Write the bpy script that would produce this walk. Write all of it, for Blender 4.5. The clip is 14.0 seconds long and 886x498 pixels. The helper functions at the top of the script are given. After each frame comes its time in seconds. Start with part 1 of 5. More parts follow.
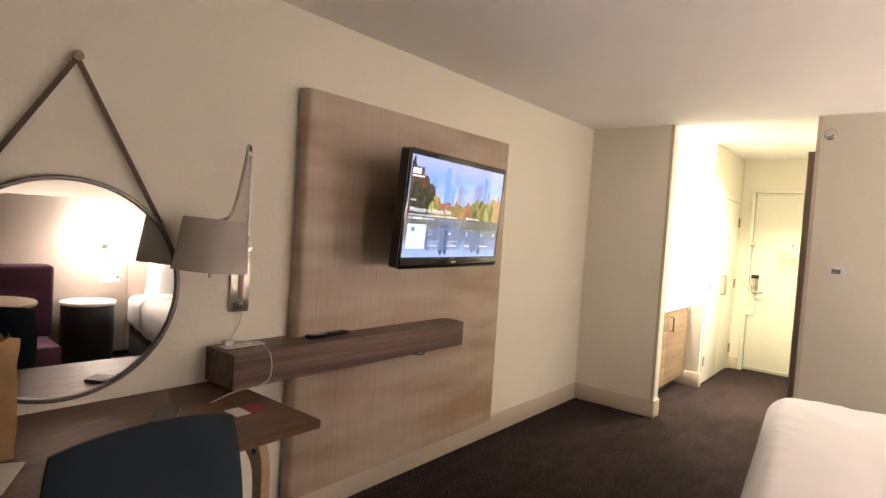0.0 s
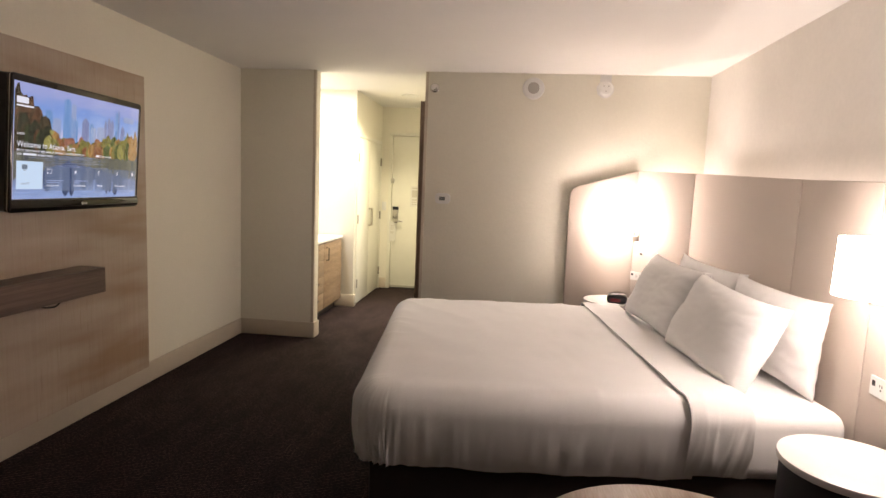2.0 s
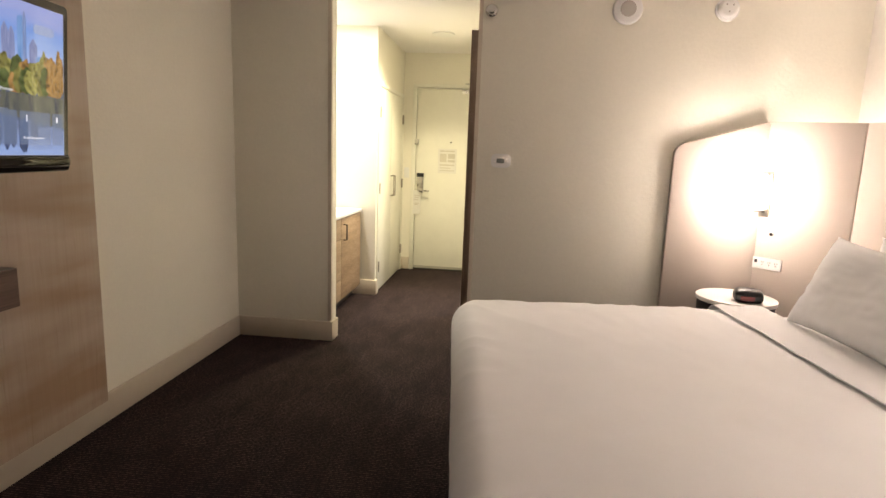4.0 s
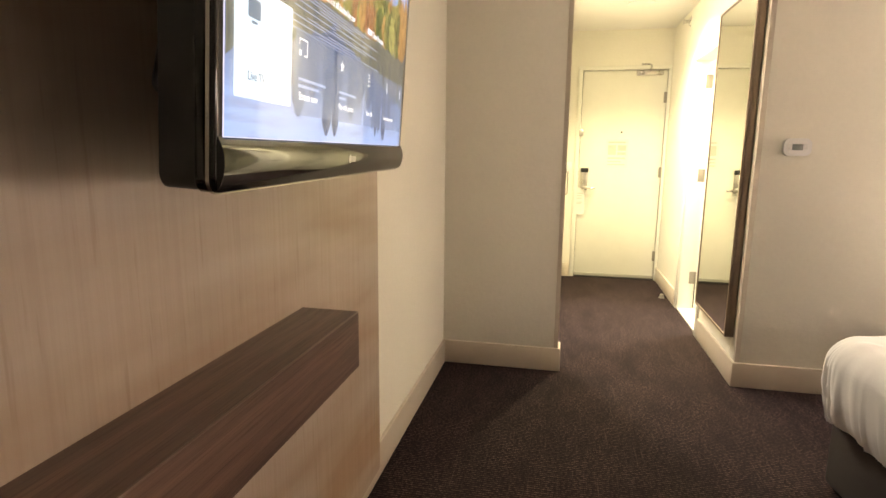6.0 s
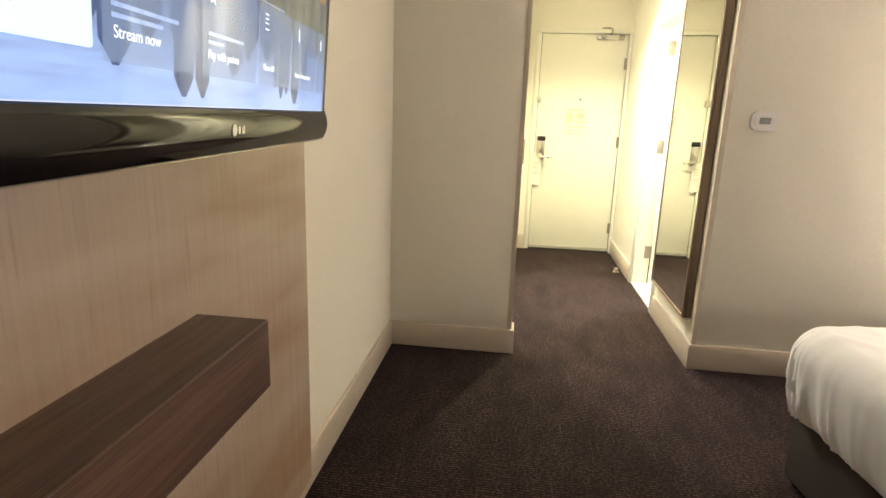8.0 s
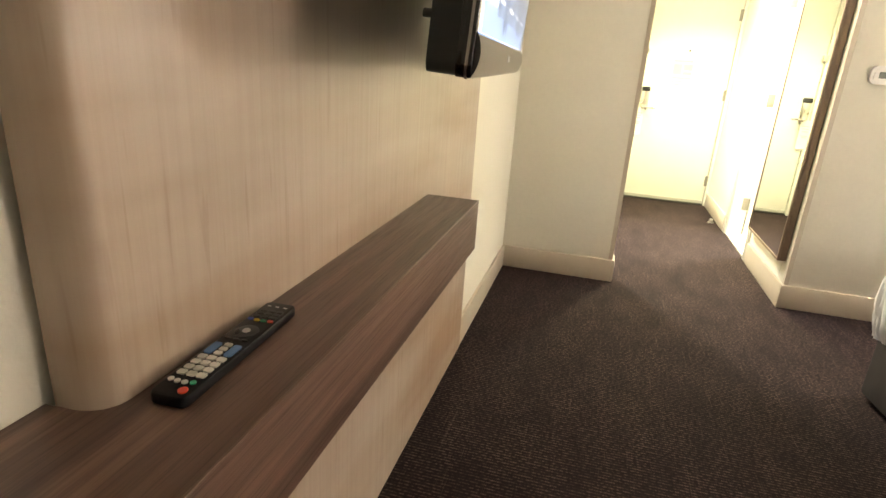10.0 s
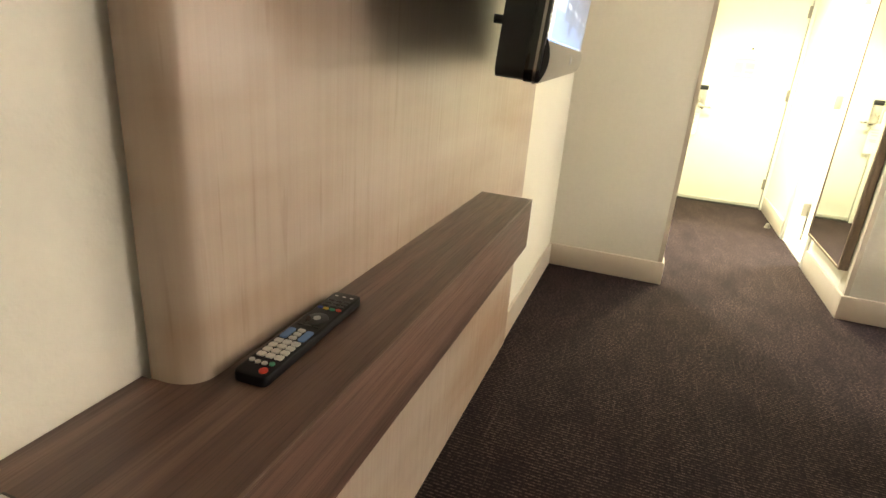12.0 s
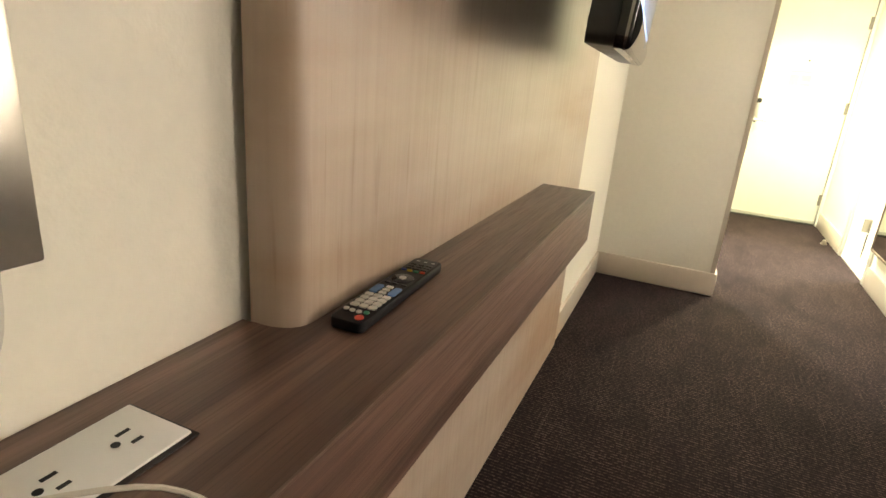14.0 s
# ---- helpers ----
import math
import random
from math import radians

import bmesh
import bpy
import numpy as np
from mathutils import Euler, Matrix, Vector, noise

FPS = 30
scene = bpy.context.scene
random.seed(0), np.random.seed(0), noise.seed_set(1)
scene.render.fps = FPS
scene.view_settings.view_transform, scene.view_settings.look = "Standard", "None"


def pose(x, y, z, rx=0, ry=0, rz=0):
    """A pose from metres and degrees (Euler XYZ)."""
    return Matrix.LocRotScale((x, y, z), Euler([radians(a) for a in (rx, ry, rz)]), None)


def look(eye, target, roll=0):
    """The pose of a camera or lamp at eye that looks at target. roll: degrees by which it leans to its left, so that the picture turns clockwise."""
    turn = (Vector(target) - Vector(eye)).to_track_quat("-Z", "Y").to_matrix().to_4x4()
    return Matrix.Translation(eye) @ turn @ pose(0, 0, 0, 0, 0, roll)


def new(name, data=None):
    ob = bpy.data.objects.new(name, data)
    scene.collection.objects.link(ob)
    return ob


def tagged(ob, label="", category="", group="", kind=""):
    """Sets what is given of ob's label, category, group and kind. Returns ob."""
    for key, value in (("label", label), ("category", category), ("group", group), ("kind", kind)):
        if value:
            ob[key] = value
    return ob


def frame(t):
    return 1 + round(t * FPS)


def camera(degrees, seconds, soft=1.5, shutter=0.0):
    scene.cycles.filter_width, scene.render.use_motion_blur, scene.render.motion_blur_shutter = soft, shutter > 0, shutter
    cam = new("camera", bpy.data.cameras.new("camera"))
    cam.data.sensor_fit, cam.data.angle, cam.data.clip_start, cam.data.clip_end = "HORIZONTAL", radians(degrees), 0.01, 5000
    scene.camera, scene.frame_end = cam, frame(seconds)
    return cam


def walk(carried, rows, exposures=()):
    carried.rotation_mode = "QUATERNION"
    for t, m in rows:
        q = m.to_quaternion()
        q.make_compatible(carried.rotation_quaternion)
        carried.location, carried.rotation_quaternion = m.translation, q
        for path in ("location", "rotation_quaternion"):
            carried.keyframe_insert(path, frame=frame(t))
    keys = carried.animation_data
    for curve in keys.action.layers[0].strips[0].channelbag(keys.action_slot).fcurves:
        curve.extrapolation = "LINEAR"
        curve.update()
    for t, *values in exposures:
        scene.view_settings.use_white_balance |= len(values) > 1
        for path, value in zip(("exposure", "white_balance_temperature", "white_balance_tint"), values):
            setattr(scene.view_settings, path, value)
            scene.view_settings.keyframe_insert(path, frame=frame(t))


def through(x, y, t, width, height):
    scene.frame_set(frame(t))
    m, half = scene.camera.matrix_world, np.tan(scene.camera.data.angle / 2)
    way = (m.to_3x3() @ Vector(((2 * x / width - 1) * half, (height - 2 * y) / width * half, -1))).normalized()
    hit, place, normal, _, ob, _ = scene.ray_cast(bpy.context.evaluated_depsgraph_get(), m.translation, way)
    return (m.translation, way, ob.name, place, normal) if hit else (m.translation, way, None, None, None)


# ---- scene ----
cam = camera(76.7, 14.0)
PATH = [
    (0, (0.177, 0.178, 1.442), (-1.084, 1.729, 1.361), 3.7),
    (0.5, (0.271, 0.091, 1.426), (-0.569, 1.904, 1.322), 3.5),
    (1, (0.346, 0.064, 1.406), (-0.259, 1.964, 1.252), 3.1),
    (1.5, (0.397, 0.018, 1.417), (-0.02, 1.964, 1.214), 2.7),
    (2, (0.415, -0.02, 1.406), (0.195, 1.956, 1.186), 2.3),
    (2.2, (0.407, -0.005, 1.417), (0.21, 1.971, 1.182), 2.4),
    (4.3, (-0.277, 1.273, 1.325), (-0.504, 3.232, 0.99), 2.0),
    (4.5, (-0.416, 1.386, 1.323), (-0.666, 3.342, 0.99), 2.0),
    (5, (-0.688, 1.586, 1.325), (-1.149, 3.509, 1.028), 1.4),
    (5.5, (-0.968, 1.643, 1.299), (-1.515, 3.545, 1.009), 1.2),
    (6, (-1.298, 1.58, 1.271), (-1.703, 3.508, 0.926), 0.6),
    (6.5, (-1.364, 1.594, 1.269), (-1.678, 3.527, 0.865), 0.5),
    (7, (-1.31, 1.846, 1.253), (-1.55, 3.777, 0.79), 0.7),
    (7.5, (-1.291, 1.995, 1.292), (-1.524, 3.923, 0.813), 1.5),
    (8, (-1.308, 1.84, 1.283), (-1.548, 3.771, 0.818), 2.0),
    (8.5, (-1.442, 1.461, 1.237), (-1.732, 3.382, 0.764), 2.1),
    (9, (-1.472, 1.39, 1.239), (-1.854, 3.264, 0.654), 2.1),
    (9.2, (-1.468, 1.381, 1.238), (-1.865, 3.247, 0.636), 2.3),
    (11.3, (-1.481, 1.344, 1.266), (-2.091, 3.123, 0.586), 4.4),
    (11.5, (-1.469, 1.344, 1.264), (-2.087, 3.123, 0.591), 4.1),
    (12, (-1.491, 1.321, 1.26), (-2.105, 3.102, 0.588), 4.5),
    (12.5, (-1.528, 1.267, 1.261), (-2.186, 3.033, 0.593), 4.7),
    (13, (-1.513, 1.29, 1.267), (-2.214, 3.045, 0.614), 4.7),
    (13.5, (-1.514, 1.28, 1.263), (-2.223, 3.038, 0.626), 5.0),
    (13.8, (-1.512, 1.276, 1.253), (-2.236, 3.024, 0.606), 5.6),
    (14, (-1.539, 1.273, 1.188), (-2.279, 3.022, 0.562), 4.7),
]
walk(cam, [(t, look(eye, target, roll)) for t, eye, target, roll in PATH], [(0.0, 0.80, 6500, 18), (0.5, 0.45, 6500, 18), (1.5, 0.13, 6500, 18), (2.2, -0.08, 6450, 18), (4.3, 0.10, 6500, 15), (5.0, 0.42, 6500, 13), (5.6, 0.55, 6600, 14), (6.0, 0.80, 7000, 15), (6.5, 1.00, 6900, 16), (7.4, 0.80, 6500, 10), (8.2, 0.78, 6450, 10), (9.0, 1.35, 6500, 8), (11.3, 1.62, 6250, 4), (14.0, 1.62, 6250, 5)])

# ---- world and lights ----
world = bpy.data.worlds.new("world")
scene.world = world
world.use_nodes = True
world.node_tree.nodes["Background"].inputs[0].default_value = (0.02, 0.018, 0.015, 1)
world.node_tree.nodes["Background"].inputs[1].default_value = 0.2
WARM, HALL, COOL = (1.0, 0.87, 0.755), (1.0, 0.91, 0.56), (1.0, 0.965, 0.91)


def lamp(name, kind, m, watts, colour, size=0.1, size_y=None, spread=180):
    data = bpy.data.lights.new(name, kind)
    data.energy, data.color = watts, colour
    if kind == "AREA":
        data.shape, data.size, data.size_y = "RECTANGLE", size, size_y or size
        data.spread = radians(spread)
    elif kind == "POINT":
        data.shadow_soft_size = size
    ob = new(name, data)
    ob.matrix_world = m
    return ob


YS = -1.7
NEAR_LAMP, FAR_LAMP = (1.64, 2.0, 1.193), (1.30, 4.55, 1.19)
lamp("hall_light", "AREA", pose(-0.75, 6.1, 2.405), 31, HALL, 0.22, spread=125)
lamp("niche_light", "AREA", pose(-1.66, 5.55, 2.405), 26, COOL, 0.14)
lamp("bath_light", "AREA", pose(0.55, 6.3, 2.40), 70, COOL, 0.5)
lamp("cove_light", "AREA", pose(1.70, 4.56, 1.30, 180, 0, 40), 4.5, WARM, 0.03, 0.35)
lamp("cove_light_long", "AREA", pose(1.91, 2.75, 1.30, 180), 7, WARM, 0.03, 3.0)


# ---- materials ----
def node_material(name):
    m = bpy.data.materials.new(name)
    m.use_nodes = True
    return m, m.node_tree.nodes, m.node_tree.links, m.node_tree.nodes["Principled BSDF"]


def stretched_noise(nodes, links, scale, stretch=(1, 1, 1), detail=4, rough=0.55):
    co = nodes.new("ShaderNodeTexCoord")
    mp = nodes.new("ShaderNodeMapping")
    mp.inputs["Scale"].default_value = stretch
    no = nodes.new("ShaderNodeTexNoise")
    no.inputs["Scale"].default_value, no.inputs["Detail"].default_value, no.inputs["Roughness"].default_value = scale, detail, rough
    links.new(co.outputs["Object"], mp.inputs["Vector"])
    links.new(mp.outputs["Vector"], no.inputs["Vector"])
    return no.outputs["Fac"]


def ramp(nodes, links, fac, stops):
    r = nodes.new("ShaderNodeValToRGB")
    while len(r.color_ramp.elements) < len(stops):
        r.color_ramp.elements.new(0.5)
    for e, (p, c) in zip(r.color_ramp.elements, stops):
        e.position, e.color = p, (*c, 1)
    links.new(fac, r.inputs["Fac"])
    return r.outputs["Color"]


def bump(nodes, links, shader, fac, strength, distance=0.002):
    b = nodes.new("ShaderNodeBump")
    b.inputs["Strength"].default_value, b.inputs["Distance"].default_value = strength, distance
    links.new(fac, b.inputs["Height"])
    links.new(b.outputs["Normal"], shader.inputs["Normal"])


def mixed(nodes, links, a, b, fac, kind="MULTIPLY"):
    m = nodes.new("ShaderNodeMix")
    m.data_type, m.blend_type = "RGBA", kind
    m.inputs[0].default_value = fac
    links.new(a, m.inputs[6])
    links.new(b, m.inputs[7])
    return m.outputs[2]


def shade_of(c, k):
    return tuple(min(1, v * k) for v in c)


def plain(name, colour, rough=0.5, metal=0.0, vary=0.06, scale=6, grain=60, relief=0.1, depth=0.001, rvary=0.06):
    m, n, l, s = node_material(name)
    big = stretched_noise(n, l, scale)
    fine = stretched_noise(n, l, grain, detail=3)
    a = ramp(n, l, big, [(0.3, shade_of(colour, 1 - vary)), (0.7, shade_of(colour, 1 + vary))])
    b = ramp(n, l, fine, [(0.3, (1 - vary,) * 3), (0.7, (1, 1, 1))])
    l.new(mixed(n, l, a, b, 1.0), s.inputs["Base Color"])
    r = ramp(n, l, big, [(0.3, (max(rough - rvary, 0.02),) * 3), (0.7, (min(rough + rvary, 1),) * 3)])
    l.new(r, s.inputs["Roughness"])
    s.inputs["Metallic"].default_value = metal
    if relief:
        bump(n, l, s, fine, relief, depth)
    return m


def wood(name, dark, mid, light, stretch, scale=3.0, rough=0.45, relief=0.15, streak=(1, 1, 1), streaks=(0.32, 0.58)):
    """Grain runs along the axis whose stretch is small."""
    m, n, l, s = node_material(name)
    broad = stretched_noise(n, l, scale, stretch, 3, 0.5)
    fine = stretched_noise(n, l, scale * 9, stretch, 5, 0.65)
    a = ramp(n, l, broad, [(0.25, dark), (0.5, mid), (0.75, light)])
    b = ramp(n, l, fine, [(streaks[0], streak), (streaks[1], (1, 1, 1))])
    out = mixed(n, l, a, b, 0.9)
    l.new(out, s.inputs["Base Color"])
    l.new(ramp(n, l, fine, [(0.3, (rough + 0.12,) * 3), (0.7, (rough - 0.06,) * 3)]), s.inputs["Roughness"])
    bump(n, l, s, fine, relief, 0.0008)
    return m


def glow(name, colour, strength):
    m, n, l, s = node_material(name)
    s.inputs["Base Color"].default_value = (0.02, 0.02, 0.02, 1)
    s.inputs["Roughness"].default_value = 0.15
    s.inputs["Emission Color"].default_value = (*colour, 1)
    s.inputs["Emission Strength"].default_value = strength
    return m


def carpet_material():
    """Dark purple-brown loop carpet: rows of short light dashes and a few long pale threads."""
    m, n, l, s = node_material("carpet")
    co = n.new("ShaderNodeTexCoord")

    def bands(axis, period, distortion):
        w = n.new("ShaderNodeTexWave")
        w.wave_type, w.bands_direction = "BANDS", axis
        w.inputs["Scale"].default_value = 2 * math.pi / (20 * period)
        w.inputs["Distortion"].default_value, w.inputs["Detail"].default_value, w.inputs["Detail Scale"].default_value = distortion, 1.0, 0.6
        l.new(co.outputs["Object"], w.inputs["Vector"])
        return w.outputs["Fac"]

    rows, loops = bands("Y", 0.0135, 0.35), bands("X", 0.0085, 1.8)
    row = ramp(n, l, rows, [(0.38, (0.10, 0.10, 0.10)), (0.92, (1, 1, 1))])
    dot = ramp(n, l, loops, [(0.30, (0.72, 0.72, 0.72)), (0.85, (1, 1, 1))])
    dash = mixed(n, l, row, dot, 1.0)
    columns = stretched_noise(n, l, 1.0, (9, 3.5, 1), 3, 0.6)
    runs = stretched_noise(n, l, 1.0, (90, 74, 1), 2, 0.5)
    wide = stretched_noise(n, l, 1.8, detail=3)
    thread = stretched_noise(n, l, 105, (1, 0.030, 1), 2)
    dash = mixed(n, l, dash, ramp(n, l, columns, [(0.34, (0.42, 0.42, 0.42)), (0.66, (1, 1, 1))]), 1.0)
    dash = mixed(n, l, dash, ramp(n, l, runs, [(0.40, (0.08, 0.08, 0.08)), (0.62, (1, 1, 1))]), 1.0)
    tone = ramp(n, l, wide, [(0.3, (0.090, 0.060, 0.050)), (0.7, (0.118, 0.079, 0.060))])
    light = mixed(n, l, dash, tone, 1.0)
    base = ramp(n, l, wide, [(0.3, (0.0095, 0.0052, 0.0068)), (0.7, (0.0130, 0.0072, 0.0086))])
    c = mixed(n, l, base, light, 1.0, "ADD")
    c = mixed(n, l, c, ramp(n, l, thread, [(0.64, (0, 0, 0)), (0.72, (0.024, 0.017, 0.013))]), 1.0, "ADD")
    l.new(c, s.inputs["Base Color"])
    s.inputs["Roughness"].default_value = 0.95
    s.inputs["Specular IOR Level"].default_value = 0.15
    bump(n, l, s, dash, 0.12, 0.002)
    return m


def panel_material():
    """Pale laminate: fine upright grain and short flecks over soft lying figure."""
    m, n, l, s = node_material("panel_wood")
    figure = stretched_noise(n, l, 1.0, (1.1, 1.1, 5.5), 3, 0.5)
    drift = stretched_noise(n, l, 1.0, (3.5, 3.5, 0.9), 2, 0.5)
    grain = stretched_noise(n, l, 1.0, (110, 110, 2.0), 4, 0.6)
    fleck = stretched_noise(n, l, 1.0, (80, 80, 5.0), 2, 0.5)
    a = ramp(n, l, figure, [(0.30, (0.345, 0.230, 0.142)), (0.46, (0.420, 0.323, 0.238)), (0.62, (0.485, 0.398, 0.318))])
    a = mixed(n, l, a, ramp(n, l, drift, [(0.30, (0.91, 0.90, 0.89)), (0.70, (1.0, 1.0, 1.0))]), 1.0)
    a = mixed(n, l, a, ramp(n, l, grain, [(0.30, (0.925, 0.905, 0.89)), (0.60, (1, 1, 1))]), 1.0)
    a = mixed(n, l, a, ramp(n, l, fleck, [(0.27, (0.82, 0.77, 0.72)), (0.36, (1, 1, 1))]), 0.7)
    l.new(a, s.inputs["Base Color"])
    l.new(ramp(n, l, grain, [(0.3, (0.48,) * 3), (0.7, (0.38,) * 3)]), s.inputs["Roughness"])
    s.inputs["Coat Weight"].default_value, s.inputs["Coat Roughness"].default_value, s.inputs["Coat IOR"].default_value = 0.5, 0.42, 1.5
    bump(n, l, s, grain, 0.05, 0.0006)
    return m


def cloth_shade(name, colour, through):
    """Fabric that lets part of the light through."""
    m, n, l, s = node_material(name)
    out = n["Material Output"]
    dif, tra, mix = n.new("ShaderNodeBsdfDiffuse"), n.new("ShaderNodeBsdfTranslucent"), n.new("ShaderNodeMixShader")
    weave = stretched_noise(n, l, 260, (1, 1, 1), 2)
    col = ramp(n, l, weave, [(0.3, shade_of(colour, 0.9)), (0.7, colour)])
    l.new(col, dif.inputs[0])
    l.new(col, tra.inputs[0])
    mix.inputs[0].default_value = through
    l.new(dif.outputs[0], mix.inputs[1])
    l.new(tra.outputs[0], mix.inputs[2])
    l.new(mix.outputs[0], out.inputs[0])
    return m


def mirror_material():
    m, n, l, s = node_material("mirror_glass")
    s.inputs["Base Color"].default_value = (0.88, 0.89, 0.87, 1)
    s.inputs["Metallic"].default_value, s.inputs["Roughness"].default_value = 1.0, 0.012
    return m


WALL = plain("wall_paint", (0.80, 0.765, 0.655), 0.62, vary=0.03, scale=1.2, grain=55, relief=0.42, depth=0.0035)
HEADWALL = plain("wall_covering", (0.80, 0.76, 0.70), 0.65, vary=0.04, scale=2, grain=40, relief=0.08)
CEIL = plain("ceiling_paint", (0.80, 0.775, 0.74), 0.85, vary=0.02, scale=2, grain=120, relief=0.15, depth=0.002)
TRIM = plain("trim_paint", (0.57, 0.495, 0.395), 0.38, vary=0.03, grain=20, relief=0.02)
DOORPAINT = plain("door_paint", (0.78, 0.76, 0.66), 0.4, vary=0.025, scale=2, grain=12, relief=0.02)
CARPET = carpet_material()
PANELWOOD = panel_material()
SHELFWOOD = wood("shelf_wood", (0.058, 0.029, 0.020), (0.120, 0.066, 0.046), (0.215, 0.130, 0.092), (14, 0.30, 14), 3.0, 0.4, 0.15, (0.5, 0.45, 0.43), streaks=(0.30, 0.52))
for key, value in (("Coat Weight", 0.3), ("Coat Roughness", 0.36), ("Coat IOR", 1.5)):
    SHELFWOOD.node_tree.nodes["Principled BSDF"].inputs[key].default_value = value
CABWOOD = wood("cabinet_wood", (0.20, 0.13, 0.075), (0.28, 0.19, 0.115), (0.36, 0.25, 0.155), (6, 0.5, 7), 3.0, 0.5, 0.1, (0.7, 0.66, 0.62))
DESKWOOD = wood("desk_wood", (0.080, 0.037, 0.018), (0.122, 0.060, 0.030), (0.165, 0.086, 0.043), (8, 0.5, 8), 2.5, 0.4, 0.1, (0.75, 0.7, 0.66))
PLYWOOD = wood("bent_plywood", (0.34, 0.22, 0.12), (0.42, 0.28, 0.16), (0.48, 0.33, 0.2), (3, 3, 0.8), 4, 0.45, 0.08, (0.85, 0.82, 0.8))
TABLEWOOD = wood("table_wood", (0.24, 0.17, 0.12), (0.31, 0.225, 0.165), (0.37, 0.28, 0.21), (8, 0.6, 8), 3, 0.4, 0.08, (0.8, 0.78, 0.75))
BLACK = plain("black_plastic", (0.012, 0.012, 0.013), 0.35, vary=0.1, relief=0.05)
GLOSSBLACK = plain("gloss_black", (0.006, 0.006, 0.007), 0.06, vary=0.1, relief=0.0, rvary=0.02)
CHROME = plain("brushed_nickel", (0.58, 0.55, 0.50), 0.3, 1.0, vary=0.06, grain=90, relief=0.05)
HINGE = plain("hinge_steel", (0.30, 0.27, 0.22), 0.4, 0.5, vary=0.06, relief=0.0)
BRONZE = plain("bronze_frame", (0.26, 0.19, 0.14), 0.45, 0.4, vary=0.1, grain=60, relief=0.05)
DARKMETAL = plain("dark_metal", (0.035, 0.03, 0.028), 0.4, 0.7, vary=0.1)
LINEN = plain("white_linen", (0.82, 0.805, 0.79), 0.85, vary=0.02, scale=5, grain=320, relief=0.12, depth=0.0008)
BEDBASE = plain("grey_upholstery", (0.030, 0.021, 0.018), 0.9, vary=0.14, scale=9, grain=160, relief=0.4)
HEADBOARD = plain("beige_upholstery", (0.53, 0.455, 0.39), 0.75, vary=0.03, scale=3, grain=240, relief=0.15)
PURPLE = plain("purple_upholstery", (0.075, 0.022, 0.045), 0.9, vary=0.12, scale=8, grain=200, relief=0.3)
TEAL = plain("teal_upholstery", (0.008, 0.018, 0.032), 0.9, vary=0.12, scale=8, grain=240, relief=0.3)
WHITETOP = plain("white_laminate", (0.78, 0.76, 0.72), 0.35, vary=0.02, relief=0.02)
WHITEPLASTIC = plain("white_plastic", (0.75, 0.74, 0.71), 0.4, vary=0.02, relief=0.02)
DARKDRUM = plain("dark_laminate", (0.022, 0.017, 0.016), 0.5, vary=0.1)


def lit_shade(name, strength):
    """Fabric drum with the lamp burning inside it."""
    m, n, l, s = node_material(name)
    weave = stretched_noise(n, l, 240, (1, 1, 1), 2)
    s.inputs["Base Color"].default_value = (0.85, 0.83, 0.78, 1)
    s.inputs["Roughness"].default_value = 0.9
    l.new(ramp(n, l, weave, [(0.3, shade_of(WARM, 0.9)), (0.7, WARM)]), s.inputs["Emission Color"])
    s.inputs["Emission Strength"].default_value = strength
    return m


SHADE_FAR, SHADE_NEAR = lit_shade("lit_shade_far", 40), lit_shade("lit_shade_near", 46)
DISC_FAR, DISC_NEAR = lit_shade("lit_disc_far", 80), lit_shade("lit_disc_near", 70)
SHADE_OFF = cloth_shade("shade_fabric", (0.66, 0.62, 0.57), 0.3)
MIRROR = mirror_material()
TILE = plain("bath_tile", (0.72, 0.68, 0.6), 0.3, vary=0.04, grain=12, relief=0.02)
KRAFT = plain("kraft_paper", (0.40, 0.25, 0.12), 0.8, vary=0.1, scale=14, grain=90, relief=0.3)
PAPER = plain("paper", (0.72, 0.7, 0.64), 0.7, vary=0.03, relief=0.0)
REDCARD = plain("red_card", (0.30, 0.015, 0.035), 0.5, vary=0.05, relief=0.0)
LEATHER = plain("strap_leather", (0.10, 0.062, 0.04), 0.6, vary=0.1, relief=0.2)
HOLE = plain("socket_dark", (0.01, 0.01, 0.01), 0.6, relief=0.0)
CABLE = plain("white_cable", (0.62, 0.58, 0.5), 0.5, relief=0.0)


# ---- mesh helpers ----
def box(bm, x0, x1, y0, y1, z0, z1, bevel=0.0, segments=2):
    b = bmesh.new()
    bmesh.ops.create_cube(b, size=1, matrix=Matrix.Translation(((x0 + x1) / 2, (y0 + y1) / 2, (z0 + z1) / 2)) @ Matrix.Diagonal((x1 - x0, y1 - y0, z1 - z0, 1)))
    if bevel:
        bmesh.ops.bevel(b, geom=b.edges[:], offset=bevel, segments=segments, profile=0.5, affect="EDGES")
    join(bm, b)
    return bm


def join(bm, b, m=None):
    if m is not None:
        b.transform(m)
    t = bpy.data.meshes.new("tmp")
    b.to_mesh(t)
    bm.from_mesh(t)
    bpy.data.meshes.remove(t)
    b.free()


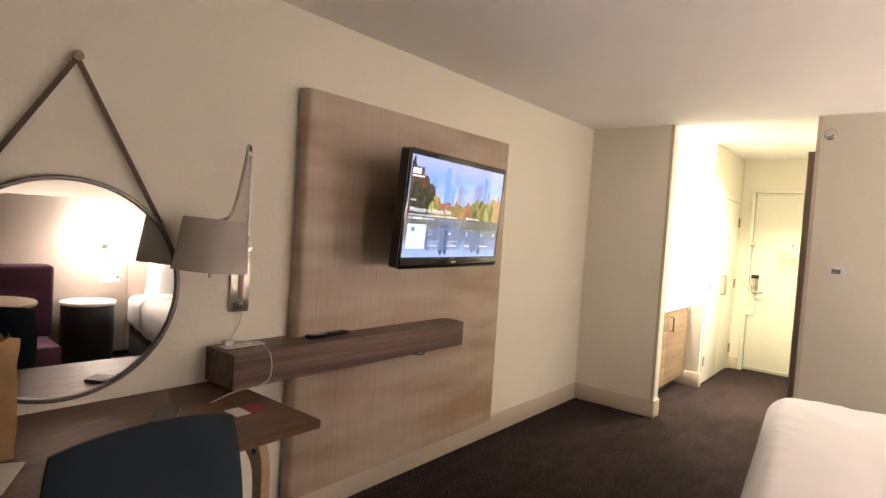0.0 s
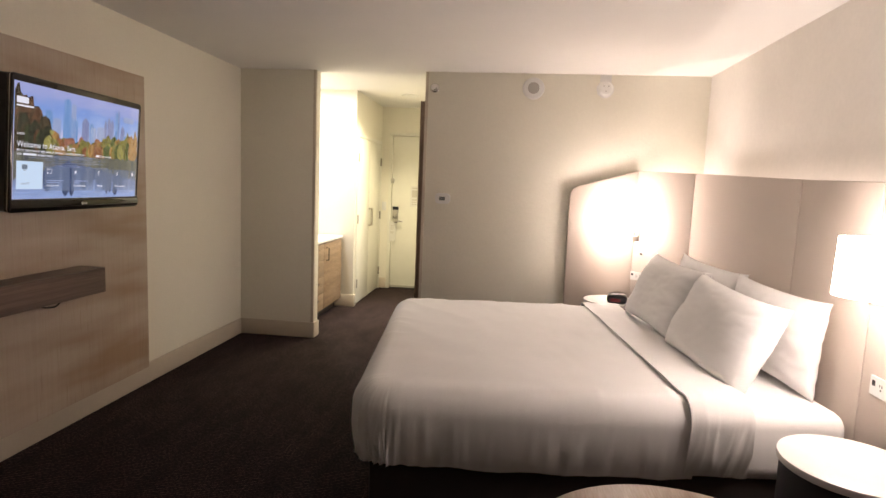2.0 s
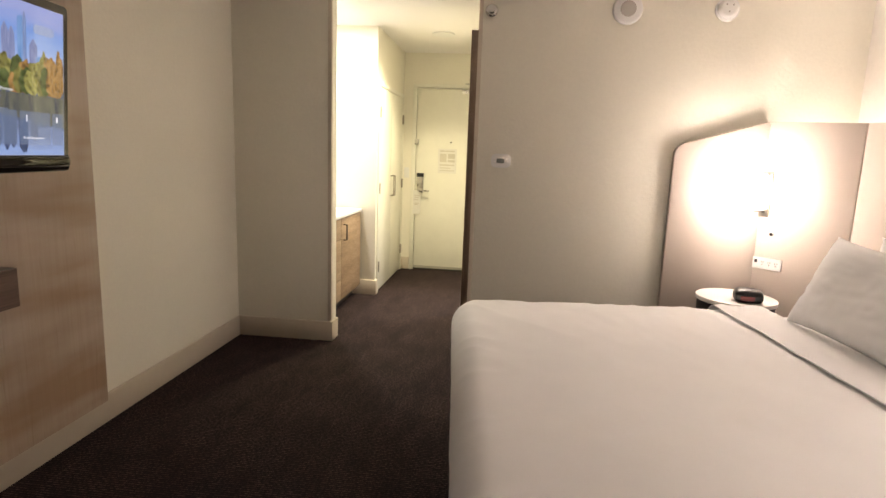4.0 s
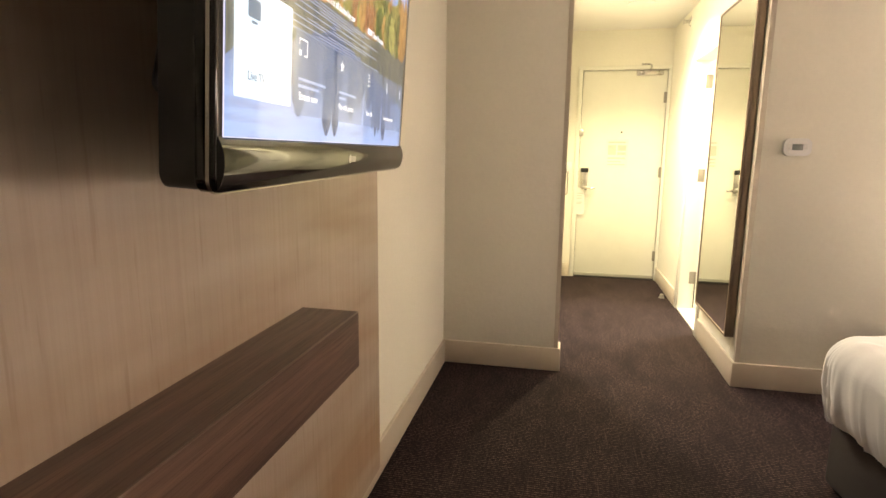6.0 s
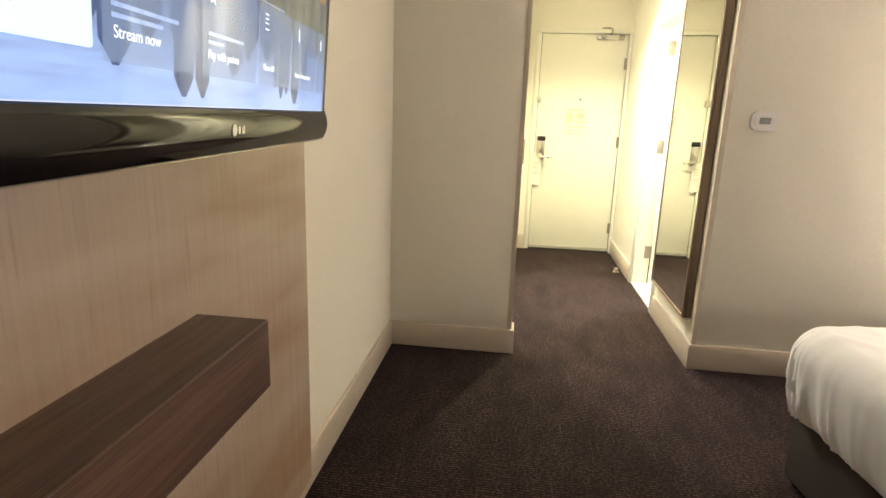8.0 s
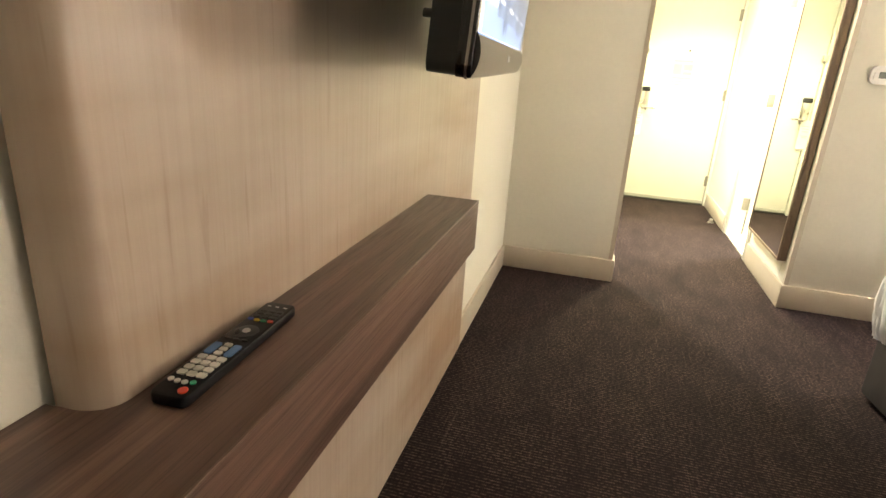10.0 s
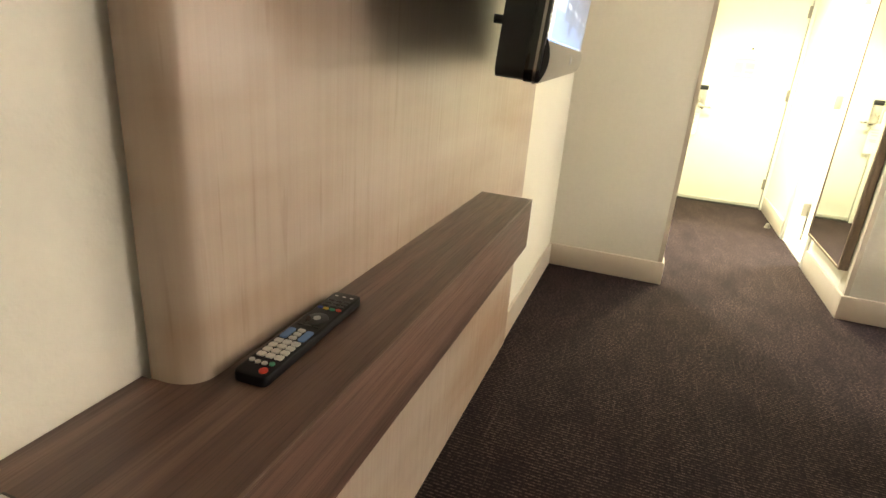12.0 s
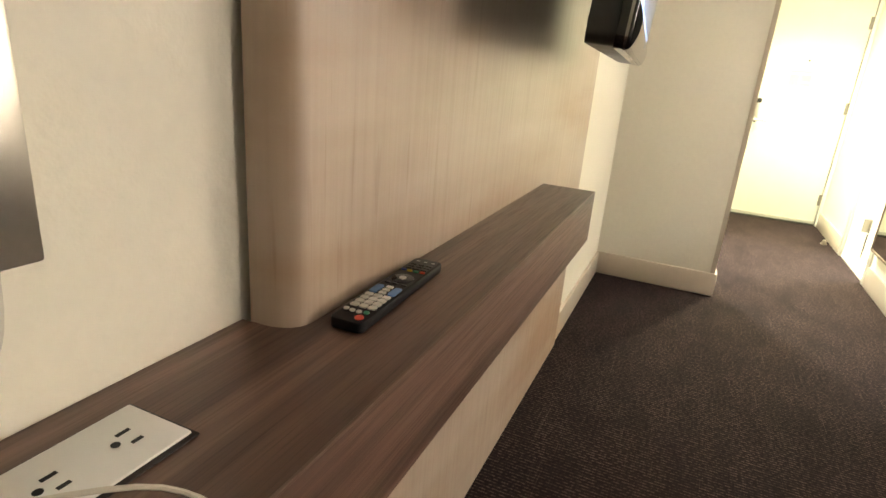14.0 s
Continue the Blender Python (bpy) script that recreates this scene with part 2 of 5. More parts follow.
def cyl(bm, m, r, h, r2=None, seg=32, bevel=0.0, caps=True):
    """A round piece along its own z, from 0 to h."""
    b = bmesh.new()
    bmesh.ops.create_cone(b, cap_ends=caps, segments=seg, radius1=r, radius2=r if r2 is None else r2, depth=h, matrix=Matrix.Translation((0, 0, h / 2)))
    if bevel:
        rim = [e for e in b.edges if abs(e.verts[0].co.z - e.verts[1].co.z) < 1e-6]
        bmesh.ops.bevel(b, geom=rim, offset=bevel, segments=2, profile=0.5, affect="EDGES")
    join(bm, b, m)
    return bm


def tube(bm, points, r, seg=8):
    """A round bar along points, with smooth joints."""
    pts = [Vector(p) for p in points]
    rings = []
    up = Vector((0.0123, 0.0213, 1)).normalized()
    for i, p in enumerate(pts):
        d = (pts[min(i + 1, len(pts) - 1)] - pts[max(i - 1, 0)]).normalized()
        a = d.cross(up)
        a = a.normalized() if a.length > 0.05 else d.cross(Vector((1, 0.1, 0))).normalized()
        if rings and a.dot(last) < 0:
            a = -a
        last = a
        c = d.cross(a)
        rings.append([bm.verts.new(p + r * (math.cos(k * 2 * math.pi / seg) * a + math.sin(k * 2 * math.pi / seg) * c)) for k in range(seg)])
    for p, q in zip(rings, rings[1:]):
        for k in range(seg):
            bm.faces.new((p[k], p[(k + 1) % seg], q[(k + 1) % seg], q[k]))
    bm.faces.new(rings[0][::-1])
    bm.faces.new(rings[-1])
    return bm


def arc_points(points, n=6):
    """A smooth curve through points."""
    p = [Vector(v) for v in points]
    p = [2 * p[0] - p[1]] + p + [2 * p[-1] - p[-2]]
    out = []
    for i in range(1, len(p) - 2):
        for k in range(n):
            t = k / n
            a, b, c, d = p[i - 1], p[i], p[i + 1], p[i + 2]
            out.append(0.5 * (2 * b + (c - a) * t + (2 * a - 5 * b + 4 * c - d) * t * t + (3 * b - a - 3 * c + d) * t ** 3))
    return out + [p[-2]]


def prism(bm, outline, h, m=None):
    """A flat outline in x and y, raised by h along z."""
    b = bmesh.new()
    f = b.faces.new([b.verts.new((x, y, 0)) for x, y in outline])
    up = bmesh.ops.extrude_face_region(b, geom=[f])["geom"]
    bmesh.ops.translate(b, verts=[v for v in up if isinstance(v, bmesh.types.BMVert)], vec=(0, 0, h))
    bmesh.ops.recalc_face_normals(b, faces=b.faces[:])
    join(bm, b, m)
    return bm


def rounded(w, h, r, n=6, cx=0, cy=0):
    out = []
    for sx, sy, a0 in ((1, 1, 0), (-1, 1, 90), (-1, -1, 180), (1, -1, 270)):
        for k in range(n + 1):
            a = radians(a0 + 90 * k / n)
            out.append((cx + sx * (w / 2 - r) + r * math.cos(a), cy + sy * (h / 2 - r) + r * math.sin(a)))
    return out


def mesh_object(name, bm, material, smooth=40):
    bmesh.ops.recalc_face_normals(bm, faces=bm.faces[:])
    data = bpy.data.meshes.new(name)
    bm.to_mesh(data)
    bm.free()
    data.materials.append(material)
    if smooth:
        data.shade_smooth()
        data.set_sharp_from_angle(angle=radians(smooth))
    return new(name, data)


def part(name, bm, material, parent, label="", smooth=40):
    ob = mesh_object(name, bm, material, smooth)
    if parent is not None:
        ob.parent = parent
        ob.matrix_parent_inverse = parent.matrix_basis.inverted()
    if label:
        ob["label"] = label
    return ob


def thing(name, base, label, category, group=""):
    ob = new(name)
    ob.empty_display_size = 0.05
    ob.matrix_basis = Matrix.Translation(base)
    return tagged(ob, label, category, group)


def solid(name, bm, material, label, category="", kind="", group="", smooth=40):
    return tagged(mesh_object(name, bm, material, smooth), label, category, group, kind)


def B(*args, **kw):
    return box(bmesh.new(), *args, **kw)


def wall_text(name, words, size, m, material, parent, align="LEFT"):
    """Raised lettering in the built-in font, as a mesh."""
    cu = bpy.data.curves.new(name, "FONT")
    cu.body, cu.size, cu.align_x, cu.extrude = words, size, align, 0.0002
    ob = bpy.data.objects.new(name, cu)
    data = bpy.data.meshes.new_from_object(ob)
    bpy.data.objects.remove(ob)
    data.transform(m)
    data.materials.append(material)
    out = new(name, data)
    out.parent = parent
    out.matrix_parent_inverse = parent.matrix_basis.inverted()
    return out


# ---- the structure ----
XL, YB, XR, YN, CH, HC = -1.965, 4.79, 1.985, YS, 2.367, 2.43
XC, XH, YD = -1.28, -0.32, 7.44
solid("floor", B(-2.1, 2.1, YN - 0.12, 7.6, -0.1, 0), CARPET, "dark brown patterned loop carpet", "floor", "structure", smooth=0)
solid("ceiling", B(-2.1, 2.1, YN - 0.12, 4.87, CH, CH + 0.1), CEIL, "plain off-white painted ceiling of the bedroom", "ceiling", "structure", smooth=0)
solid("ceiling_hall", B(-2.1, 1.5, 4.87, 7.6, HC, HC + 0.1), CEIL, "off-white painted ceiling of the entrance hall", "ceiling", "structure", smooth=0)
solid("wall_west", B(XL - 0.12, XL, YN, YB, 0, CH), WALL, "cream textured wall behind the television panel", "wall", "structure", smooth=0)
solid("wall_east", B(XR, XR + 0.12, YN, YB, 0, CH), HEADWALL, "pale wall behind the bed's headboard", "wall", "structure", smooth=0)
solid("wall_south", B(XL - 0.12, XR + 0.12, YN - 0.12, YN, 0, CH), WALL, "plain cream wall closing the room", "wall", "structure", smooth=0)
solid("wall_north_1", B(XL - 0.12, XC, YB, YB + 0.12, 0, HC, bevel=0.004), WALL, "cream wall stub beside the hall opening", "wall", "structure")
solid("wall_north_2", B(XH, XR + 0.12, YB, YB + 0.12, 0, HC, bevel=0.004), WALL, "cream wall beside the bed with the thermostat", "wall", "structure")
YJ0, YJ1, DH = 5.70, 6.40, 1.975
bm = B(XH, XH + 0.12, YB + 0.12, YJ0, 0, HC)
box(bm, XH, XH + 0.12, YJ1, YD, 0, HC)
box(bm, XH, XH + 0.12, YJ0, YJ1, DH, HC)
solid("wall_hall", bm, WALL, "cream hall wall with the bathroom doorway", "wall", "structure", smooth=0)
DX0, DX1 = -1.142, -0.352
bm = B(-2.1, DX0, YD, YD + 0.12, 0, HC)
box(bm, DX1, 1.5, YD, YD + 0.12, 0, HC)
box(bm, DX0, DX1, YD, YD + 0.12, 2.06, HC)
solid("wall_entry", bm, WALL, "cream wall round the entrance door", "wall", "structure", smooth=0)
YC = 6.15
bm = B(-2.1, -1.29, YC, YC + 0.05, 0, HC)
box(bm, -1.34, -1.29, YC + 0.05, 6.24, 0, HC)
box(bm, -1.34, -1.29, 7.36, YD, 0, HC)
box(bm, -1.34, -1.29, 6.24, 7.36, 1.93, HC)
solid("wall_closet", bm, WALL, "cream wall round the closet doors", "wall", "structure", smooth=0)
solid("wall_niche", B(-2.1, -1.99, YB + 0.12, YD, 0, HC), WALL, "white back wall of the counter niche", "wall", "structure", smooth=0)
bm = B(XH + 0.12, 1.38, 5.05, 5.10, 0, HC)
box(bm, 1.38, 1.5, 5.05, YD, 0, HC)
solid("wall_bathroom", bm, TILE, "bright white bathroom wall", "wall", "structure", smooth=0)
solid("floor_bathroom", B(XH, 1.38, YJ0, YJ1, 0.0, 0.012), TILE, "pale tile bathroom floor and threshold", "floor", "structure", smooth=0)


def skirting(name, runs, label):
    """Runs of (x0, x1, y0, y1) with a small rounded top edge."""
    bm = bmesh.new()
    for x0, x1, y0, y1 in runs:
        box(bm, x0, x1, y0, y1, 0, 0.14, 0.006)
    return solid(name, bm, TRIM, label, "baseboard", "structure")


T = 0.017
skirting("baseboard_west", [(XL, XL + T, YN, YB - T)], "cream painted baseboard below the wood panel")
skirting("baseboard_north", [(XL, XC + T, YB - T, YB), (XC, XC + T, YB, YB + 0.12)], "cream baseboard round the wall stub")
skirting("baseboard_bed", [(XH - T, XR, YB - T, YB), (XH - T, XH, YB, YJ0 - 0.07)], "cream baseboard turning into the hall")
skirting("baseboard_hall", [(XH - T, XH, YJ1 + 0.07, YD)], "cream baseboard beside the bathroom door")
skirting("baseboard_closet", [(-1.99, -1.29 + T, YC - T, YC), (-1.29, -1.29 + T, YC, 6.20), (-1.29, DX0 - 0.05, YD - T, YD), (-1.29, -1.29 + T, 7.40, YD - T)], "cream baseboard round the closet corner")
solid("baseboard_east", B(XR - T, XR, YN, YB - T, 0, 0.14, bevel=0.004), TRIM, "cream baseboard of the bed wall", "baseboard", "structure")

# ---- entrance door ----
def hinge(parent, x, y, z, along):
    bm = bmesh.new()
    if along == "y":
        box(bm, x - 0.002, x + 0.004, y - 0.022, y + 0.022, z - 0.05, z + 0.05, 0.001)
    else:
        box(bm, x - 0.022, x + 0.022, y - 0.005, y + 0.002, z - 0.05, z + 0.05, 0.001)
    cyl(bm, pose(x, y - (0.004 if along == "x" else 0), z - 0.05), 0.007, 0.1, seg=12)
    return part("hinge", bm, HINGE, parent, "brushed metal hinge")


door = tagged(thing("door_1", (-0.75, YD, 0), "closed cream painted entrance door with steel threshold", "door"), kind="structure")
part("leaf", B(DX0 + 0.004, DX1 - 0.004, YD + 0.012, YD + 0.055, 0.025, 2.057, bevel=0.002), DOORPAINT, door)
part("threshold", B(DX0, DX1, YD - 0.012, YD + 0.06, 0, 0.016, bevel=0.003), plain("threshold_dark", (0.035, 0.03, 0.025), 0.7, relief=0.0), door, "dark metal threshold")
part("sweep", B(DX0 + 0.006, DX1 - 0.006, YD + 0.004, YD + 0.011, 0.0165, 0.045, bevel=0.002), plain("sweep_grey", (0.42, 0.40, 0.34), 0.6, relief=0.0), door, "metal door sweep")
for name, dims in (("jamb", (DX0 - 0.045, DX0, YD - 0.014, YD + 0.05, 0, 2.06)), ("jamb", (DX1, DX1 + 0.03, YD - 0.014, YD + 0.05, 0, 2.06)),
                   ("head_jamb", (DX0 - 0.045, DX1 + 0.03, YD - 0.003, YD + 0.05, 2.06, 2.10))):
    part(name, B(*dims, bevel=0.004), DOORPAINT, door)
for z in (1.80, 1.085, 0.25):
    hinge(door, DX1 - 0.004, YD + 0.006, z, "x")
lock = part("lock_case", B(-1.118, -1.045, YD - 0.012, YD + 0.012, 0.895, 1.11, bevel=0.006), CHROME, door, "brushed steel electronic lock")
part("lock_cap", B(-1.120, -1.043, YD - 0.022, YD + 0.012, 1.075, 1.118, bevel=0.006), BLACK, lock)
part("thumb_turn", B(-1.088, -1.075, YD - 0.028, YD - 0.012, 0.985, 1.015, bevel=0.003), CHROME, lock)
bm = cyl(bmesh.new(), pose(-1.085, YD - 0.012, 0.925, 90), 0.024, 0.012, seg=24, bevel=0.003)
tube(bm, arc_points([(-1.085, YD - 0.02, 0.925), (-1.085, YD - 0.055, 0.925), (-1.06, YD - 0.065, 0.925), (-0.97, YD - 0.062, 0.922)]), 0.009, 10)
part("lever", bm, CHROME, lock, "steel lever handle")
part("latch_guard", B(DX0 - 0.012, DX0 + 0.03, YD - 0.03, YD + 0.012, 1.435, 1.495, bevel=0.004), CHROME, door, "swing bar door guard")
part("peephole", cyl(bmesh.new(), pose(-0.745, YD + 0.012, 1.47, 90), 0.009, 0.006, seg=16), DARKMETAL, door)
bm = B(-0.64, -0.40, YD - 0.03, YD + 0.012, 2.005, 2.045, bevel=0.006)
closer = part("door_closer", bm, CHROME, door, "grey metal overhead door closer")
part("closer_arm", tube(bmesh.new(), arc_points([(-0.52, YD - 0.02, 2.05), (-0.53, YD - 0.10, 2.09), (-0.60, YD - 0.02, 2.105)]), 0.008, 8), CHROME, closer)
notice = thing("door_notice", (-0.77, YD, 1.26), "pale printed evacuation notice fixed to the entrance door", "notice")
part("sheet", B(-0.885, -0.675, YD + 0.007, YD + 0.0115, 1.125, 1.40), PAPER, notice)
GREYINK = plain("faded_ink", (0.58, 0.54, 0.45), 0.7, relief=0.0)
for k, (a, b, c, d) in enumerate(((-0.865, -0.70, 1.365, 1.38), (-0.865, -0.79, 1.25, 1.345), (-0.775, -0.695, 1.29, 1.345), (-0.775, -0.695, 1.25, 1.275), (-0.865, -0.70, 1.21, 1.225), (-0.865, -0.74, 1.18, 1.19), (-0.865, -0.70, 1.15, 1.16))):
    part("print_bar", B(a, b, YD + 0.004, YD + 0.007, c, d), GREYINK, notice)
tag = thing("door_hanger", (-1.10, YD, 0.78), "white card hanger on the entrance door's lever", "door hanger")
bm = prism(bmesh.new(), rounded(0.088, 0.27, 0.012), 0.002, pose(-1.115, YD - 0.016, 0.785, 90, 0, 0))
part("card", bm, PAPER, tag)
for z in (0.86, 0.835, 0.81, 0.77, 0.755):
    part("print_bar", B(-1.145, -1.09 + 0.01 * math.sin(z * 90), YD - 0.0205, YD - 0.0185, z, z + 0.008), GREYINK, tag)
solid("door_stop", cyl(cyl(bmesh.new(), pose(-0.385, 6.72, 0), 0.026, 0.008, seg=24, bevel=0.002), pose(-0.385, 6.72, 0.008), 0.019, 0.03, r2=0.015, seg=20, bevel=0.004), CHROME, "small metal floor door stop on the carpet", "door stop")

# corner guards on the two outer corners of the hall opening
for x, s in ((XC, -1), (XH, 1)):
    g = 0.022
    bm = B(min(x, x + s * g), max(x, x + s * g), YB - 0.0025, YB, 0.141, CH - 0.001)
    box(bm, min(x, x - s * 0.0025), max(x, x - s * 0.0025), YB - 0.0025, YB + g, 0.141, CH - 0.001)
    solid("corner_guard", bm, TRIM, "slim cream guard strip on the wall corner", "corner guard", "structure", smooth=0)

# ---- bathroom doorway and door ----
frame_ob = tagged(thing("door_2_frame", (XH, 6.2, 0), "cream painted casing of the open bathroom doorway", "door frame"), kind="structure")
for name, d in (("casing", (XH - 0.014, XH, YJ1, YJ1 + 0.06, 0, DH + 0.06)), ("casing", (XH - 0.014, XH, YJ0 - 0.06, YJ0, 0, DH + 0.06)), ("head_casing", (XH - 0.014, XH, YJ0, YJ1, DH, DH + 0.06)),
                ("jamb", (XH, XH + 0.12, YJ1 - 0.018, YJ1, 0.012, DH)), ("jamb", (XH, XH + 0.12, YJ0, YJ0 + 0.018, 0.012, DH))):
    part(name, B(*d, bevel=0.003), DOORPAINT, frame_ob)
bdoor = tagged(thing("door_2", (XH + 0.13, YJ1 - 0.02, 0), "white painted bathroom door standing open", "door"), kind="structure")
part("leaf", B(XH + 0.125, XH + 0.83, YJ1 - 0.062, YJ1 - 0.02, 0.02, DH - 0.005, bevel=0.003), DOORPAINT, bdoor)
for z in (1.82, 1.10, 0.27):
    bm = B(XH + 0.075, XH + 0.118, YJ1 - 0.0205, YJ1 - 0.017, z - 0.05, z + 0.05, bevel=0.001)
    cyl(bm, pose(XH + 0.122, YJ1 - 0.024, z - 0.05), 0.007, 0.1, seg=12)
    part("hinge", bm, HINGE, bdoor, "brushed metal hinge")

# ---- closet doors ----
closet = tagged(thing("door_3", (-1.29, 6.8, 0), "pair of closed cream painted closet doors", "closet doors"), kind="structure")
for y0, y1, yh, yo in ((6.243, 6.798, 6.765, 6.243), (6.802, 7.357, 6.835, 7.357)):
    leaf = part("leaf", B(-1.325, -1.285, y0, y1, 0.015, 1.926, bevel=0.003), DOORPAINT, closet)
    bm = tube(bmesh.new(), arc_points([(-1.285, yh, 0.90), (-1.255, yh, 0.90), (-1.25, yh, 0.92), (-1.25, yh, 1.08), (-1.255, yh, 1.10), (-1.285, yh, 1.10)], 4), 0.006, 8)
    part("pull_handle", bm, HINGE, leaf, "brushed metal bar pull")
    for z in (1.70, 1.0, 0.25):
        part("hinge", B(-1.288, -1.270, yo - 0.016, yo + 0.016, z - 0.05, z + 0.05, bevel=0.002), HINGE, leaf, "brushed metal hinge")
for name, d in (("casing", (-1.29, -1.278, 6.20, 6.24, 0, 1.97)), ("casing", (-1.29, -1.278, 7.36, 7.40, 0, 1.97)), ("head_casing", (-1.29, -1.278, 6.24, 7.36, 1.93, 1.97))):
    part(name, B(*d, bevel=0.003), DOORPAINT, closet)
sw = thing("light_switch", (-1.20, YD, 1.12), "small cream light switch plate beside the entrance door", "light switch")
part("plate", B(-1.272, -1.212, YD - 0.006, YD, 1.06, 1.175, bevel=0.002), WHITEPLASTIC, sw)
part("rocker", B(-1.257, -1.227, YD - 0.010, YD - 0.006, 1.085, 1.15, bevel=0.002), WHITEPLASTIC, sw)

# ---- niche cabinet ----
cab = thing("niche_cabinet", (-1.7, 5.5, 0), "brown wood-grain cabinet with drawers and a door in the niche", "cabinet")
part("body", B(-1.985, -1.445, 4.915, 6.125, 0.09, 0.79, bevel=0.002), CABWOOD, cab)
part("plinth", B(-1.985, -1.50, 4.915, 6.125, 0, 0.09), DARKDRUM, cab, "dark recessed plinth")
BAR = plain("black_handle", (0.03, 0.022, 0.018), 0.4, 0.5, relief=0.0)
for k in range(4):
    z0 = 0.10 + k * 0.172
    dr = part("drawer", B(-1.445, -1.425, 4.92, 5.515, z0, z0 + 0.168, bevel=0.002), CABWOOD, cab)
    bm = tube(bmesh.new(), [(-1.425, 5.14, z0 + 0.12), (-1.40, 5.14, z0 + 0.12), (-1.40, 5.30, z0 + 0.12), (-1.425, 5.30, z0 + 0.12)], 0.005, 6)
    part("handle", bm, BAR, dr, "black bar handle")
cd = part("cabinet_door", B(-1.445, -1.425, 5.52, 6.12, 0.10, 0.786, bevel=0.002), CABWOOD, cab)
part("handle", tube(bmesh.new(), [(-1.425, 5.585, 0.60), (-1.397, 5.585, 0.60), (-1.397, 5.585, 0.73), (-1.425, 5.585, 0.73)], 0.006, 6), BAR, cd, "black bar handle")
solid("niche_worktop", B(-1.985, -1.415, 4.915, 6.132, 0.792, 0.818, bevel=0.003), WHITETOP, "white worktop on the wood-grain niche cabinet", "worktop")

# ---- hall mirror ----
MY0, MY1, MZ0, MZ1, MX = 4.848, 5.58, 0.262, 2.13, XH - 0.05
hm = thing("hall_mirror", (XH, 5.3, MZ0), "tall wall mirror in a deep dark bronze frame", "mirror")
part("case", B(MX + 0.012, XH - 0.002, MY0, MY1, MZ0, MZ1, bevel=0.003), BRONZE, hm, "dark bronze mirror case")
part("glass", B(MX + 0.004, MX + 0.0115, MY0 + 0.014, MY1 - 0.014, MZ0 + 0.014, MZ1 - 0.014), MIRROR, hm, "mirror glass", smooth=0)
for d in ((MX, MX + 0.012, MY0, MY0 + 0.014, MZ0, MZ1), (MX, MX + 0.012, MY1 - 0.014, MY1, MZ0, MZ1), (MX, MX + 0.012, MY0 + 0.014, MY1 - 0.014, MZ0, MZ0 + 0.014), (MX, MX + 0.012, MY0 + 0.014, MY1 - 0.014, MZ1 - 0.014, MZ1)):
    part("frame_bar", B(*d, bevel=0.002), BRONZE, hm)


# ---- wall fittings ----
POLISHED = plain("polished_chrome", (0.70, 0.69, 0.67), 0.10, 1.0, vary=0.03, relief=0.0, rvary=0.02)


def sprinkler(name, m, label):
    s = thing(name, m.translation, label, "sprinkler")
    part("escutcheon", cyl(bmesh.new(), m, 0.042, 0.012, r2=0.03, seg=28, bevel=0.003), POLISHED, s)
    bm = cyl(bmesh.new(), m @ pose(0, 0, 0.012), 0.014, 0.03, seg=16)
    cyl(bm, m @ pose(0, 0, 0.055), 0.022, 0.003, seg=20)
    tube(bm, [m @ Vector((0.012, 0, 0.04)), m @ Vector((0.012, 0, 0.056))], 0.003, 6)
    tube(bm, [m @ Vector((-0.012, 0, 0.04)), m @ Vector((-0.012, 0, 0.056))], 0.003, 6)
    part("head", bm, POLISHED, s)
    return s


sprinkler("sprinkler", pose(-0.245, YB, 2.235, 90), "chrome sidewall fire sprinkler under the ceiling")
sprinkler("sprinkler", pose(XH, 6.75, 2.34, 0, -90, 0), "chrome sidewall fire sprinkler in the hall")
det = thing("wall_speaker", (0.58, YB, 2.245), "round white alarm sounder with a mesh centre", "alarm sounder")
part("body", cyl(bmesh.new(), pose(0.58, YB, 2.245, 90), 0.092, 0.03, r2=0.085, seg=40, bevel=0.008), WHITEPLASTIC, det)
MESHGREY = plain("speaker_mesh", (0.42, 0.39, 0.35), 0.7, grain=400, relief=0.5)
part("grille", cyl(bmesh.new(), pose(0.58, YB - 0.030, 2.245, 90), 0.047, 0.004, seg=32, bevel=0.001), MESHGREY, det, "grey mesh grille")
smk = thing("smoke_detector", (1.16, YB, 2.25), "round white smoke detector on the wall", "smoke detector")
part("base", cyl(bmesh.new(), pose(1.16, YB, 2.25, 90), 0.07, 0.014, seg=36, bevel=0.003), WHITEPLASTIC, smk)
part("cover", cyl(bmesh.new(), pose(1.16, YB - 0.014, 2.25, 90), 0.062, 0.03, r2=0.045, seg=36, bevel=0.008), WHITEPLASTIC, smk)
for a, b in ((0.02, 0.018), (-0.018, 0.02), (0.0, -0.02)):
    part("vent", cyl(bmesh.new(), pose(1.16 + a, YB - 0.043, 2.25 + b, 90), 0.005, 0.003, seg=12), MESHGREY, smk)
part("mount_plate", B(1.115, 1.205, YB - 0.004, YB, 2.30, 2.367), WHITEPLASTIC, smk)
th = thing("thermostat", (-0.14, YB, 1.308), "white rounded wall thermostat with grey display", "thermostat")
part("body", prism(bmesh.new(), rounded(0.128, 0.088, 0.03), 0.026, pose(-0.14, YB, 1.308, 90)), WHITEPLASTIC, th)
part("face", prism(bmesh.new(), rounded(0.10, 0.062, 0.02), 0.004, pose(-0.14, YB - 0.026, 1.308, 90)), WHITETOP, th)
LCD = plain("lcd_grey", (0.20, 0.21, 0.19), 0.25, relief=0.0)
